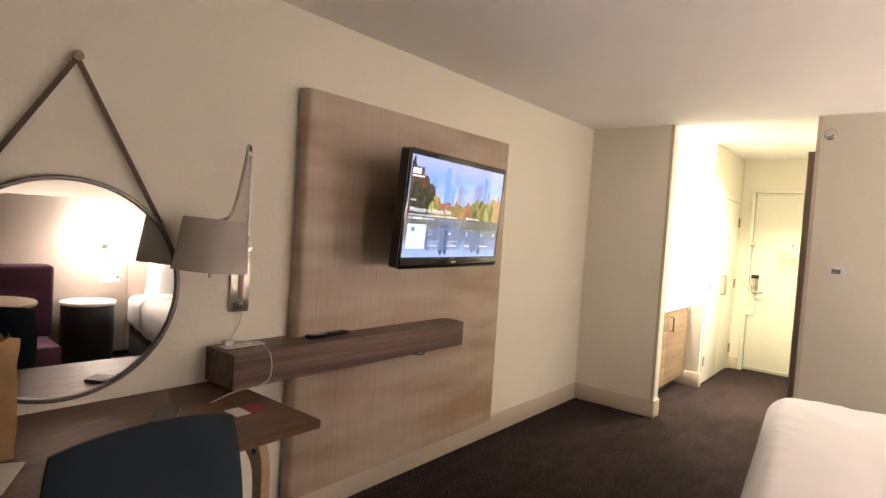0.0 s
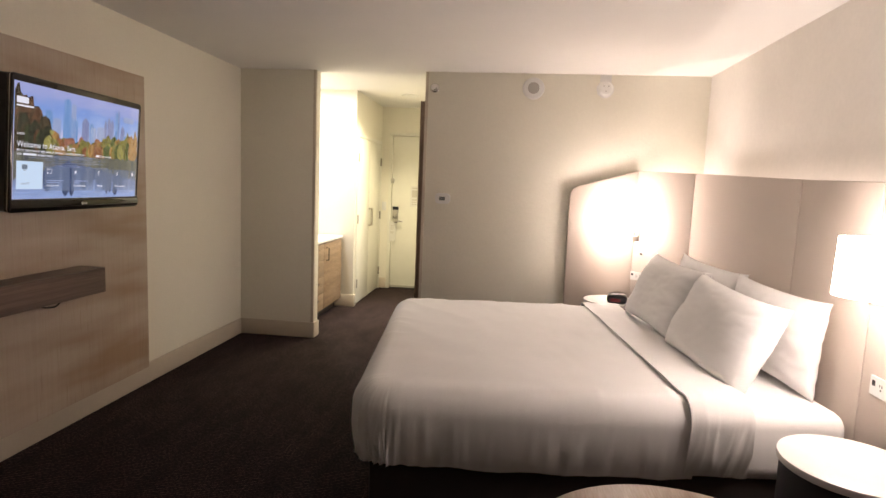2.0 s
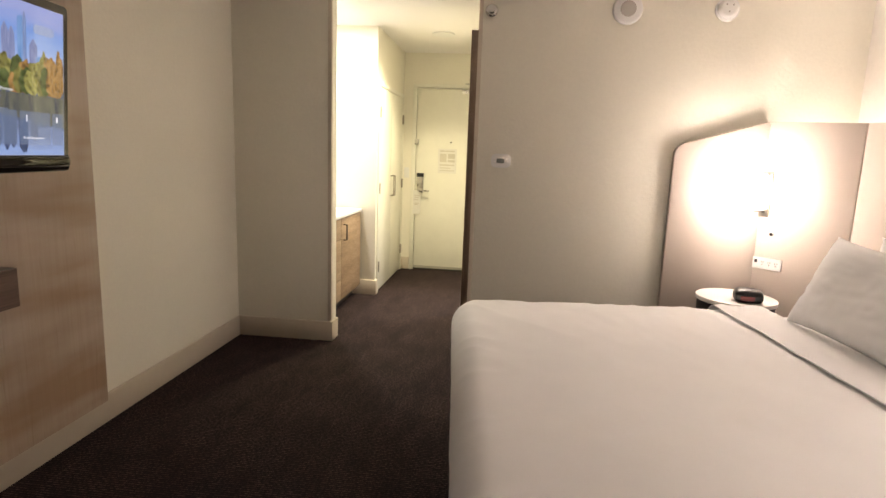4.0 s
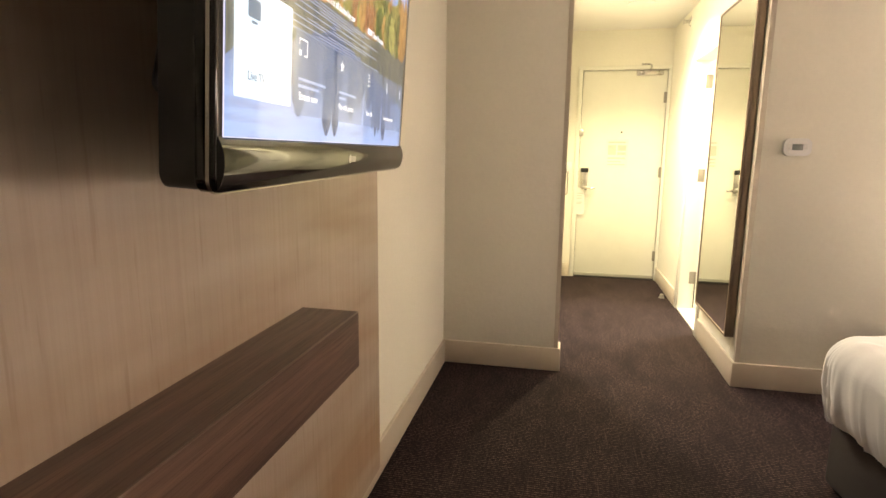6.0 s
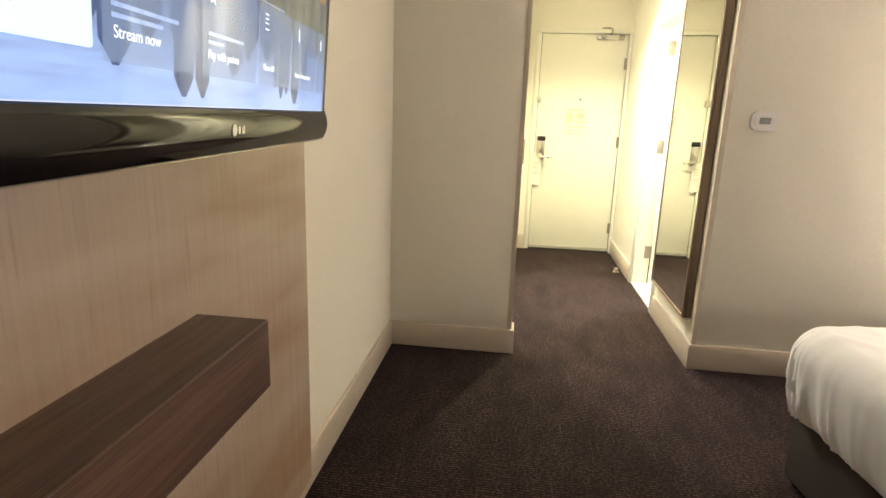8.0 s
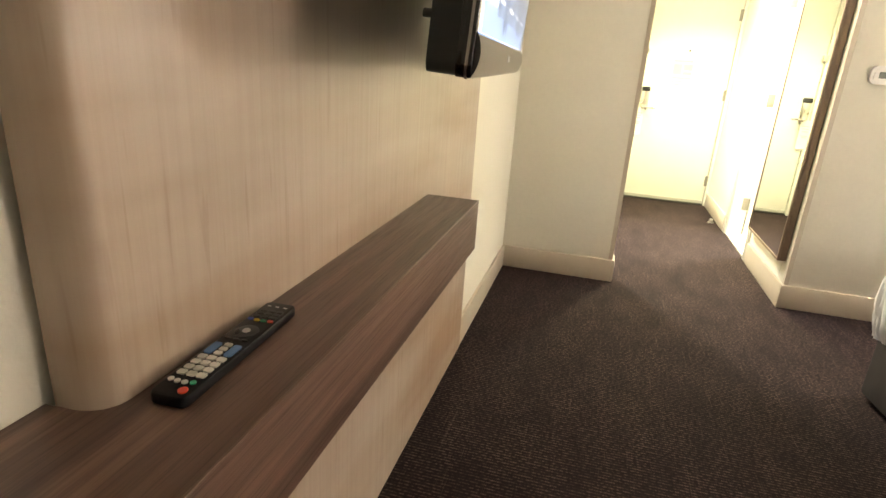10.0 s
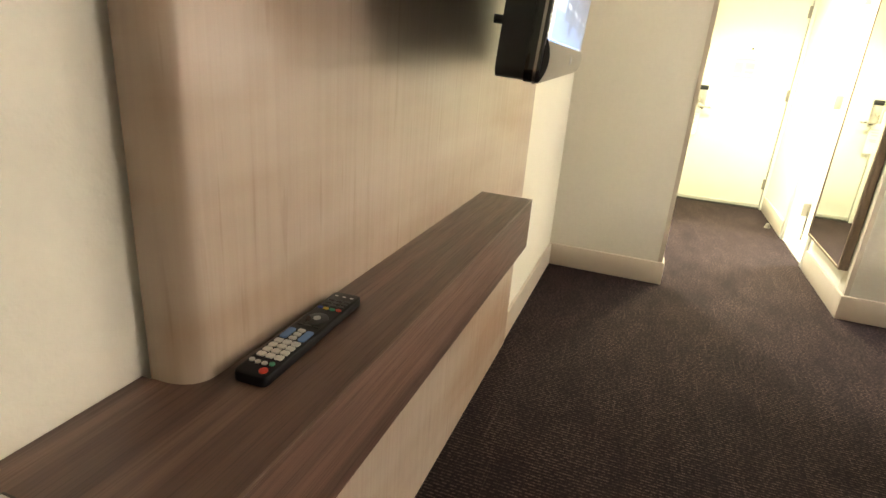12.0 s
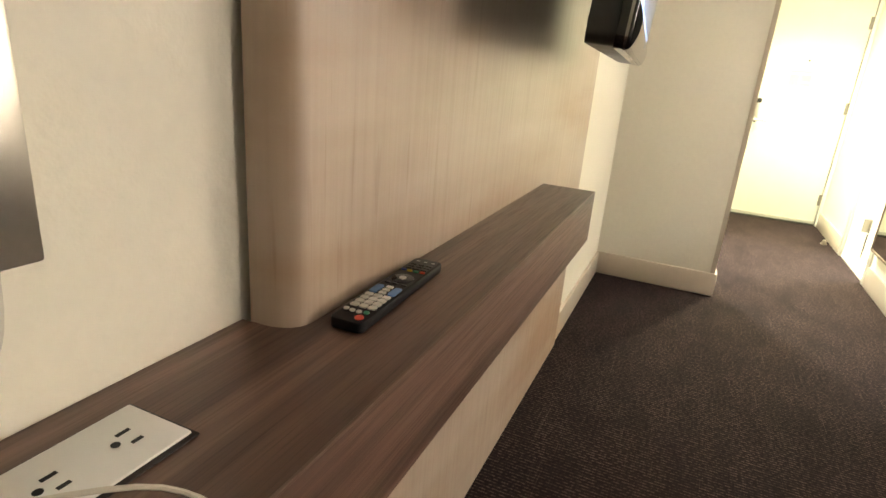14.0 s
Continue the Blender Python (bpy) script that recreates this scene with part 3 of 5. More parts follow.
part("display", B(-0.168, -0.118, YB - 0.033, YB - 0.030, 1.293, 1.323, bevel=0.001), LCD, th, "grey liquid crystal display")
for a in (-0.182, -0.102):
    for b in (1.300, 1.317):
        part("button", B(a - 0.005, a + 0.005, YB - 0.033, YB - 0.030, b - 0.004, b + 0.004, bevel=0.001), WHITEPLASTIC, th)

# ---- television wall ----
PY0, PY1, PZ0, PZ1, PX = 1.715, 3.358, 0.141, 2.018, -1.895
bm = bmesh.new()
outline = [(XL + 0.012, PY0)] + [(PX - 0.042 + 0.042 * math.sin(radians(a)), PY0 + 0.032 - 0.032 * math.cos(radians(a))) for a in range(0, 91, 6)]
outline += [(PX, PY1 - 0.003), (PX - 0.003, PY1), (XL + 0.012, PY1)]
prism(bm, outline, PZ1 - PZ0, pose(0, 0, PZ0))
tvpanel = thing("wood_wall_panel", (XL, 2.5, PZ0), "tall light wood-grain wall panel with one rounded edge", "wall panel")
part("board", bm, PANELWOOD, tvpanel, smooth=30)
# dark filler whose colour gives the shade in the gap behind the board
part("batten", B(XL, XL + 0.012, PY0 + 0.02, PY1 - 0.02, PZ0 + 0.02, PZ1 - 0.02), DARKDRUM, tvpanel, "dark strip painted as the shade in the gap behind the panel")
shelf = thing("wall_shelf", (XL, 2.1, 0.76), "dark brown wood-grain box shelf mounted along the panel", "wall shelf")
SX, SY0, SY1, SZ0, SZ1 = -1.753, 1.335, 2.785, 0.762, 0.897
bm2 = bmesh.new()
prism(bm2, [(XL + 0.001, SY0), (SX, SY0), (SX, SY1), (PX + 0.0005, SY1), (PX + 0.0005, PY0 + 0.034), (PX - 0.01, PY0 + 0.010), (XL + 0.012, PY0 - 0.0015), (XL + 0.001, PY0 - 0.0015)], SZ1 - SZ0, pose(0, 0, SZ0))
part("box_body", bm2, SHELFWOOD, shelf, smooth=0)
# thin lighter strip: the glint on the top front edge, put in as colour
part("edge_band", B(SX - 0.0026, SX + 0.0007, SY0 + 0.0005, SY1 - 0.0005, SZ1 - 0.0026, SZ1 + 0.0007, bevel=0.0008), plain("edge_band", (0.165, 0.108, 0.082), 0.35, relief=0.0), shelf, "pale strip painted as the highlight along the front edge")


def part_in(name, bm, material, parent, label="", smooth=40):
    """A part built in its parent's own space."""
    ob = mesh_object(name, bm, material, smooth)
    ob.parent = parent
    if label:
        ob["label"] = label
    return ob


# ---- television ----
TVM = pose(-1.660, 2.55, 1.513, 0, 0, 94.8) @ pose(0, 0, 0, 94, 0, 0)
tv = tagged(new("television"), "flat black television on the wall showing a city welcome screen", "television")
tv.matrix_basis = TVM
TW, TH, SW, SH, SC = 0.925, 0.578, 0.886, 0.490, 0.014
part_in("back_cover", prism(bmesh.new(), rounded(TW - 0.003, TH - 0.003, 0.018), 0.040, pose(0, 0, -0.061)), BLACK, tv)
part_in("back_bulge", prism(bmesh.new(), rounded(0.44, 0.30, 0.04), 0.05, pose(0, 0.0, -0.1)), BLACK, tv)
FRAMECHROME = plain("polished_edge", (0.42, 0.40, 0.37), 0.16, 0.9, relief=0.0, rvary=0.02)
bm = prism(bmesh.new(), rounded(TW, TH, 0.018), 0.022, pose(0, 0, -0.0215))
bmesh.ops.bevel(bm, geom=[e for e in bm.edges if abs(e.verts[0].co.z - e.verts[1].co.z) < 1e-6 and e.verts[0].co.z > -0.01], offset=0.005, segments=3, profile=0.5, affect="EDGES")
part_in("bezel", bm, GLOSSBLACK, tv, "glossy black bezel")
part_in("edge_trim", prism(bmesh.new(), rounded(TW + 0.003, TH + 0.003, 0.019), 0.004, pose(0, 0, -0.0095)), FRAMECHROME, tv, "thin glossy edge trim")


def picture_material(name, stops, scale, stretch, strength=0.65, axis=None, mixin=0.0):
    """A glossy screen surface whose light varies with a gradient and noise."""
    m, n, l, s = node_material(name)
    fac = stretched_noise(n, l, scale, stretch, 5, 0.6)
    if axis is not None:
        co = n.new("ShaderNodeTexCoord")
        sep = n.new("ShaderNodeSeparateXYZ")
        l.new(co.outputs["Object"], sep.inputs[0])
        mr = n.new("ShaderNodeMapRange")
        mr.inputs["From Min"].default_value, mr.inputs["From Max"].default_value = axis
        l.new(sep.outputs["Y"], mr.inputs["Value"])
        mx = n.new("ShaderNodeMath")
        mx.operation = "MULTIPLY_ADD"
        l.new(fac, mx.inputs[0])
        mx.inputs[1].default_value = mixin
        l.new(mr.outputs["Result"], mx.inputs[2])
        fac = mx.outputs[0]
    col = ramp(n, l, fac, stops)
    s.inputs["Base Color"].default_value = (0.01, 0.01, 0.01, 1)
    s.inputs["Roughness"].default_value = 0.1
    l.new(col, s.inputs["Emission Color"])
    s.inputs["Emission Strength"].default_value = strength
    return m


SKY = picture_material("screen_sky", [(0.30, (0.66, 0.66, 0.86)), (0.55, (0.36, 0.52, 0.88)), (0.80, (0.24, 0.40, 0.82)), (1.0, (0.40, 0.46, 0.80))], 7, (1, 3.2, 1), 0.8, (0.02, 0.30), 0.5)
WATER = picture_material("screen_water", [(0.25, (0.30, 0.46, 0.84)), (0.5, (0.36, 0.50, 0.84)), (0.68, (0.26, 0.34, 0.56)), (0.9, (0.12, 0.15, 0.22))], 9, (0.8, 7, 1), 0.75, (-0.30, 0.02), 0.5)
REEDS = picture_material("screen_tree_reflection", [(0.3, (0.07, 0.09, 0.12)), (0.5, (0.17, 0.17, 0.13)), (0.7, (0.26, 0.26, 0.20))], 30, (1.4, 0.25, 1), 0.7)
TOWERS = [picture_material("screen_tower", [(0.3, a), (0.7, b)], 60, (3.5, 0.3, 1), 0.7) for a, b in (((0.12, 0.30, 0.66), (0.34, 0.56, 0.92)), ((0.32, 0.42, 0.70), (0.52, 0.62, 0.88)), ((0.18, 0.22, 0.44), (0.44, 0.50, 0.76)))]
MIRRORED = picture_material("screen_tower_reflection", [(0.3, (0.035, 0.05, 0.11)), (0.7, (0.10, 0.14, 0.26))], 40, (3.0, 0.4, 1), 0.8)


def tile_material():
    """A see-through menu tile, a little lighter than what lies under it."""
    m, n, l, s = node_material("screen_tile")
    em, tr, mx = n.new("ShaderNodeEmission"), n.new("ShaderNodeBsdfTransparent"), n.new("ShaderNodeMixShader")
    em.inputs[0].default_value, em.inputs[1].default_value = (0.36, 0.46, 0.66, 1), 0.6
    mx.inputs[0].default_value = 0.26
    l.new(tr.outputs[0], mx.inputs[1])
    l.new(em.outputs[0], mx.inputs[2])
    l.new(mx.outputs[0], n["Material Output"].inputs[0])
    return m


TILEGREY = tile_material()
LETTER = glow("screen_lettering", (0.85, 0.88, 0.95), 0.9)
TILELIGHT = glow("screen_bright_tile", (0.62, 0.80, 0.97), 0.9)
DARKINK = glow("screen_dark_lettering", (0.25, 0.32, 0.40), 0.6)


def screen_piece(name, x0, x1, y0, y1, z, material, parent, radius=0.0):
    bm = bmesh.new()
    if radius:
        prism(bm, rounded(x1 - x0, y1 - y0, radius, 4, (x0 + x1) / 2, (y0 + y1) / 2), 0.0001, pose(0, SC, z))
    else:
        box(bm, x0, x1, y0 + SC, y1 + SC, z, z + 0.0001)
    return part_in(name, bm, material, parent, smooth=0)


scr = part_in("screen", B(-SW / 2, SW / 2, -SH / 2 + SC, SH / 2 + SC, 0.0004, 0.0012), SKY, tv, "lit screen with a city skyline over an autumn lake", smooth=0)
scr.location.x = -0.006
screen_piece("lake", -SW / 2 + 0.001, SW / 2 - 0.001, -SH / 2 + 0.001, -0.015, 0.0014, WATER, scr)
rng = random.Random(4)
for x, w, top, kind in ((-0.335, 0.03, 0.10, 1), (-0.285, 0.04, 0.125, 0), (-0.245, 0.045, 0.15, 0), (-0.195, 0.05, 0.12, 1), (-0.128, 0.042, 0.216, 0), (-0.086, 0.034, 0.198, 1), (-0.105, 0.10, 0.128, 0), (0.0, 0.05, 0.142, 2), (0.045, 0.03, 0.12, 0),
                        (0.058, 0.045, 0.105, 1), (0.118, 0.06, 0.112, 1), (0.154, 0.02, 0.15, 2), (0.182, 0.026, 0.166, 2), (0.208, 0.026, 0.158, 2), (0.252, 0.038, 0.20, 0), (0.262, 0.014, 0.216, 2), (0.30, 0.034, 0.135, 2), (0.345, 0.07, 0.085, 0)):
    bm = bmesh.new()
    peak = 0.022 if kind == 2 else 0.006
    prism(bm, [(x - w / 2, 0.0), (x + w / 2, 0.0), (x + w / 2, top - peak), (x + w * 0.1, top), (x - w * 0.1, top), (x - w / 2, top - peak)], 0.0001, pose(0, SC, 0.0014))
    part_in("tower", bm, TOWERS[kind], scr, smooth=0)
    bm = bmesh.new()
    low = max(-0.235, -0.07 - top * 0.95)
    prism(bm, [(x - w / 2, -0.06), (x - w / 2, low + 0.02), (x - w * 0.1, low), (x + w * 0.1, low), (x + w / 2, low + 0.02), (x + w / 2, -0.06)], 0.0001, pose(0, SC, 0.0016))
    part_in("tower_reflection", bm, MIRRORED, scr, smooth=0)


def tree_bank(name, x0, x1, base, tops, z, material, flip=1, step=0.006):
    bm = bmesh.new()
    pts = [(x0, base)]
    k = int((x1 - x0) / step)
    for i in range(k + 1):
        x = x0 + (x1 - x0) * i / k
        t = i / k
        h = tops(t) * (1 + 0.22 * noise.noise(Vector((x * 40, 3.1, 0))) + 0.10 * noise.noise(Vector((x * 170, 7.7, 0))))
        pts.append((x, base + flip * h))
    pts.append((x1, base))
    prism(bm, pts, 0.0001, pose(0, SC, z))
    return part_in(name, bm, material, scr, smooth=0)


LEAVES = [picture_material("screen_leaves", [(0.32, shade_of(c, 0.25)), (0.5, c), (0.68, shade_of(c, 1.5))], 60, (1, 0.8, 1), 0.75)
          for c in ((0.34, 0.15, 0.07), (0.42, 0.24, 0.08), (0.26, 0.24, 0.07), (0.36, 0.34, 0.10), (0.12, 0.15, 0.05), (0.40, 0.18, 0.12))]
DARKLEAVES = [picture_material("screen_shaded_leaves", [(0.34, shade_of(c, 0.2)), (0.52, c), (0.70, shade_of(c, 1.8))], 60, (1, 0.8, 1), 0.75)
              for c in ((0.045, 0.05, 0.03), (0.09, 0.07, 0.04), (0.06, 0.075, 0.035), (0.16, 0.09, 0.05))]


def crown(x, base, w, h, z, material):
    """One tree of the picture: a tall uneven crown from the bank up."""
    pts = []
    for k in range(30):
        a = 2 * math.pi * k / 30
        r = 1 + 0.22 * noise.noise(Vector((math.cos(a) * 2 + x * 50, math.sin(a) * 2, 1.3))) + 0.10 * noise.noise(Vector((math.cos(a) * 6 + x * 90, math.sin(a) * 6, 4.1)))
        px, py = x + w / 2 * r * math.cos(a), base + h / 2 + h / 2 * r * math.sin(a)
        pts.append((min(max(px, -SW / 2 + 0.002), SW / 2 - 0.002), max(py, base)))
    return part_in("tree", prism(bmesh.new(), pts, 0.00002, pose(0, SC, z)), material, scr, smooth=0)


for k in range(44):
    row, u = k // 22, (k % 22 + 0.7 * rng.random()) / 22
    x = -0.22 + (SW / 2 + 0.21) * u
    tall = (0.075 + 0.085 * max(0.0, u - 0.2) ** 1.3) * (1.0 if row == 0 else 0.68) * (0.85 + 0.3 * rng.random())
    kinds = (0, 1, 5, 0, 2, 4) if u < 0.55 else (2, 3, 1, 4, 3, 2)
    crown(x, -0.046, 0.042 + 0.03 * rng.random(), tall, 0.00178 + 0.00003 * k * 0.3, LEAVES[kinds[rng.randrange(6)]])
for k in range(26):
    row, u = k // 13, (k % 13 + 0.6 * rng.random()) / 13
    x = -SW / 2 + 0.005 + 0.27 * u
    tall = (0.235 * (1 - u) ** 0.8 + 0.05) * (1.0 if row == 0 else 0.62) * (0.85 + 0.25 * rng.random())
    crown(x, -0.043, 0.05 + 0.04 * rng.random(), tall, 0.00222 + 0.000006 * k, (DARKLEAVES if u < 0.72 else LEAVES)[rng.randrange(4)])
tree_bank("tree_reflection", -0.10, SW / 2 - 0.002, -0.046, lambda t: 0.03 + 0.075 * t, 0.0019, REEDS, -1)
tree_bank("tree_reflection", -SW / 2 + 0.002, -0.10, -0.041, lambda t: 0.10 * (1 - t) ** 0.8 + 0.02, 0.0019, REEDS, -1)
for k in range(14):
    y = -0.05 - 0.004 * k
    x = -0.38 + 0.30 * rng.random()
    screen_piece("ripple", x, x + 0.12 + 0.25 * rng.random(), y, y + 0.0012, 0.0021, TOWERS[1], scr)
TXT = lambda x, y: pose(x, y + SC, 0.0027)


def screen_text(words, size, x, y, material=LETTER):
    ob = wall_text("lettering", words, size, TXT(x, y), material, scr)
    ob.matrix_parent_inverse = Matrix()
    return ob


screen_text("6:42 PM", 0.012, -0.425, 0.028)
screen_text("Welcome to Atlanta, Sam.", 0.0337, -0.425, -0.022)
screen_text("We're committed to high levels of cleanliness. It is all backed by our", 0.0153, -0.425, -0.041)
screen_piece("text_bar", 0.084, 0.112, -0.041, -0.031, 0.0025, LETTER, scr)
screen_text("Clean Promise.", 0.0153, 0.117, -0.041)
screen_text("Visit", 0.0153, -0.425, -0.057)
screen_piece("text_bar", -0.39, -0.315, -0.057, -0.048, 0.0025, LETTER, scr)
screen_text("to learn more.", 0.0153, -0.308, -0.057)
screen_piece("logo_bar", -0.43, -0.365, 0.158, 0.184, 0.0025, LETTER, scr, 0.004)
screen_piece("logo_bar", -0.43, -0.335, 0.144, 0.151, 0.0025, LETTER, scr)
screen_piece("corner_badge", 0.30, 0.395, 0.155, 0.185, 0.0022, TOWERS[1], scr, 0.012)
screen_piece("menu_tile", -0.425, -0.275, -0.202, -0.082, 0.0024, TILELIGHT, scr, 0.004)
screen_text("Live TV", 0.014, -0.395, -0.182, DARKINK)
bm = prism(prism(bmesh.new(), rounded(0.03, 0.02, 0.002), 0.0001, pose(-0.380, -0.107 + SC, 0.0026)), rounded(0.014, 0.003, 0.001), 0.0001, pose(-0.380, -0.121 + SC, 0.0026))
part_in("menu_icon", bm, DARKINK, scr, smooth=0)
for x0, words, sz in ((-0.262, "Stream now", 0.0150), (-0.088, "Pay with points", 0.0140), (0.085, "View bill", 0.0135), (0.235, "Room Temperature", 0.0115)):
    tile = screen_piece("menu_tile", x0, x0 + (0.160 if x0 < 0 else 0.138), -0.210, -0.100, 0.0022, TILEGREY, scr, 0.003)
    screen_text(words, sz, x0 + 0.014, -0.190)
for k in range(2):
    screen_piece("text_bar", -0.25, -0.14 - 0.03 * k, -0.165 - 0.009 * k, -0.161 - 0.009 * k, 0.0025, TOWERS[1], scr)
    screen_piece("text_bar", -0.073, 0.027 - 0.06 * k, -0.165 - 0.009 * k, -0.161 - 0.009 * k, 0.0025, TOWERS[1], scr)
star = [((0.011 if k % 2 else 0.0045) * math.sin(k * math.pi / 5 + math.pi), (0.011 if k % 2 else 0.0045) * math.cos(k * math.pi / 5 + math.pi)) for k in range(10)]
part_in("menu_icon", prism(bmesh.new(), star, 0.0001, pose(-0.062, -0.122 + SC, 0.0026)), LETTER, scr, smooth=0)
bm = bmesh.new()
for a, b, c, d in ((-0.19, -0.16, -0.125, -0.123), (-0.162, -0.16, -0.145, -0.125), (-0.172, -0.16, -0.145, -0.143), (-0.19, -0.188, -0.132, -0.125), (-0.19, -0.182, -0.145, -0.138)):
    box(bm, a - 0.06, b - 0.06, c + 0.012 + SC, d + 0.012 + SC, 0.0026, 0.0027)
part_in("menu_icon", bm, LETTER, scr, smooth=0)
bm = B(0.104, 0.118, -0.134 + SC, -0.132 + SC, 0.0026, 0.0027)
for k in range(3):
    box(bm, 0.104, 0.118, -0.114 - 0.006 * k + SC, -0.112 - 0.006 * k + SC, 0.0026, 0.0027)
part_in("menu_icon", bm, LETTER, scr, smooth=0)
part_in("menu_icon", prism(bmesh.new(), rounded(0.005, 0.022, 0.002), 0.0001, pose(0.265, -0.122 + SC, 0.0026)), LETTER, scr, smooth=0)
screen_piece("menu_tile", 0.383, 0.435, -0.210, -0.100, 0.0022, TILEGREY, scr, 0.003)
part_in("menu_icon", prism(bmesh.new(), rounded(0.008, 0.02, 0.002), 0.0001, pose(0.405, -0.122 + SC, 0.0026)), LETTER, scr, smooth=0)
m, n, l, s = node_material("screen_glass")
fres, clear, gloss, both = n.new("ShaderNodeFresnel"), n.new("ShaderNodeBsdfTransparent"), n.new("ShaderNodeBsdfGlossy"), n.new("ShaderNodeMixShader")
fres.inputs["IOR"].default_value, gloss.inputs["Roughness"].default_value = 1.45, 0.05
l.new(fres.outputs[0], both.inputs[0])
l.new(clear.outputs[0], both.inputs[1])
l.new(gloss.outputs[0], both.inputs[2])
l.new(both.outputs[0], n["Material Output"].inputs[0])
cover = bmesh.new()
cover.faces.new([cover.verts.new((x, y + SC, 0.0036)) for x, y in ((-SW / 2, -SH / 2), (SW / 2, -SH / 2), (SW / 2, SH / 2), (-SW / 2, SH / 2))])
part_in("screen_glass", cover, m, tv, "glossy clear screen cover", smooth=0)
bm = bmesh.new()
grid = []
for i in range(61):
    x = (TW / 2 - 0.004) * (2 * i / 60 - 1)
    grid.append([bm.verts.new((x, -TH / 2 + 0.003 + 0.056 * j / 12, -0.003 + 0.0115 * math.sin(math.pi * (0.06 + 0.88 * j / 12)) ** 0.7)) for j in range(13)])
for p, q in zip(grid, grid[1:]):
    for j in range(12):
        bm.faces.new((p[j], q[j], q[j + 1], p[j + 1]))
bm.faces.new(grid[0])
bm.faces.new(grid[-1][::-1])
part_in("chin", bm, GLOSSBLACK, tv, "bulging glossy lower bezel", smooth=60)
BADGE = plain("silver_badge", (0.6, 0.6, 0.6), 0.3, 0.8, relief=0.0)
bm = cyl(bmesh.new(), pose(-0.018, -0.258, 0.0085), 0.0075, 0.0008, seg=20)
box(bm, -0.006, 0.001, -0.263, -0.253, 0.0085, 0.0093)
box(bm, 0.005, 0.014, -0.263, -0.253, 0.0085, 0.0093)
part_in("badge", bm, BADGE, tv, "silver maker's badge")
arm = part_in("wall_bracket", box(box(bmesh.new(), -0.12, 0.12, -0.11, 0.11, -0.116, -0.1), -0.05, 0.05, -0.06, 0.06, -0.19, -0.116), DARKMETAL, tv, "black steel wall bracket")
part_in("bracket_plate", B(-0.1, 0.1, -0.14, 0.14, -0.205, -0.19, bevel=0.002), DARKMETAL, arm)
part_in("socket_stub", cyl(bmesh.new(), pose(-0.43, -0.215, -0.078), 0.006, 0.024, seg=12), BLACK, tv)
part_in("rear_foot", cyl(bmesh.new(), pose(-0.42, -0.255, -0.066), 0.010, 0.012, seg=16, bevel=0.003), BRONZE, tv)
cab_pts = arc_points([TVM @ Vector(p) for p in ((-0.20, 0.02, -0.12), (-0.28, -0.08, -0.16), (-0.33, -0.16, -0.15), (-0.40, -0.185, -0.10), (-0.44, -0.175, -0.052))])
solid("television_cable", tube(bmesh.new(), cab_pts, 0.004, 6), BLACK, "thin black cable looped behind the television", "cable")
cab_pts = arc_points([TVM @ Vector(p) for p in ((-0.18, 0.08, -0.13), (-0.27, 0.0, -0.17), (-0.33, 0.05, -0.15), (-0.40, 0.10, -0.054))])
solid("television_cable", tube(bmesh.new(), cab_pts, 0.004, 6), BLACK, "thin black cable looped behind the television", "cable")
cab_pts = arc_points([(-1.86, 2.44, SZ0), (-1.845, 2.46, 0.735), (-1.84, 2.53, 0.722), (-1.85, 2.58, 0.74), (-1.86, 2.60, SZ0)])
solid("shelf_cable", tube(bmesh.new(), cab_pts, 0.004, 6), BLACK, "black cable loop hanging below the wall shelf", "cable")

# ---- remote control on the shelf ----
remote = tagged(new("remote_control"), "black television remote control with grey and coloured buttons on the shelf", "remote control")
remote.matrix_basis = pose(-1.856, 1.868, SZ1 + 0.0008, 0, 0, 2.4) @ Matrix.Diagonal((0.94, 1.07, 1.0, 1))
bm = prism(bmesh.new(), rounded(0.046, 0.222, 0.008, 5), 0.014)
bmesh.ops.bevel(bm, geom=[e for e in bm.edges if abs(e.verts[0].co.z - e.verts[1].co.z) < 1e-6], offset=0.003, segments=2, profile=0.5, affect="EDGES")
REMOTE = plain("remote_black", (0.005, 0.005, 0.006), 0.4, vary=0.1, relief=0.0)
REMOTE.node_tree.nodes["Principled BSDF"].inputs["Specular IOR Level"].default_value = 0.2
part_in("body", bm, REMOTE, remote)
RB = {"grey": plain("button_grey", (0.58, 0.56, 0.5), 0.5, relief=0.0), "blue": plain("button_blue", (0.10, 0.20, 0.42), 0.5, relief=0.0), "red": plain("button_red", (0.60, 0.045, 0.02), 0.4, relief=0.0),
      "green": plain("button_green", (0.03, 0.25, 0.12), 0.4, relief=0.0), "yellow": plain("button_yellow", (0.62, 0.42, 0.03), 0.4, relief=0.0), "black": plain("button_black", (0.02, 0.02, 0.021), 0.3, relief=0.0), "navy": plain("button_navy", (0.03, 0.07, 0.35), 0.4, relief=0.0)}


def button(x, y, w, h, colour, r=0.002, tall=0.0022):
    bm = prism(bmesh.new(), rounded(w, h, r, 3), tall, pose(x, y, 0.0135))
    return part_in("button", bm, RB[colour], remote)


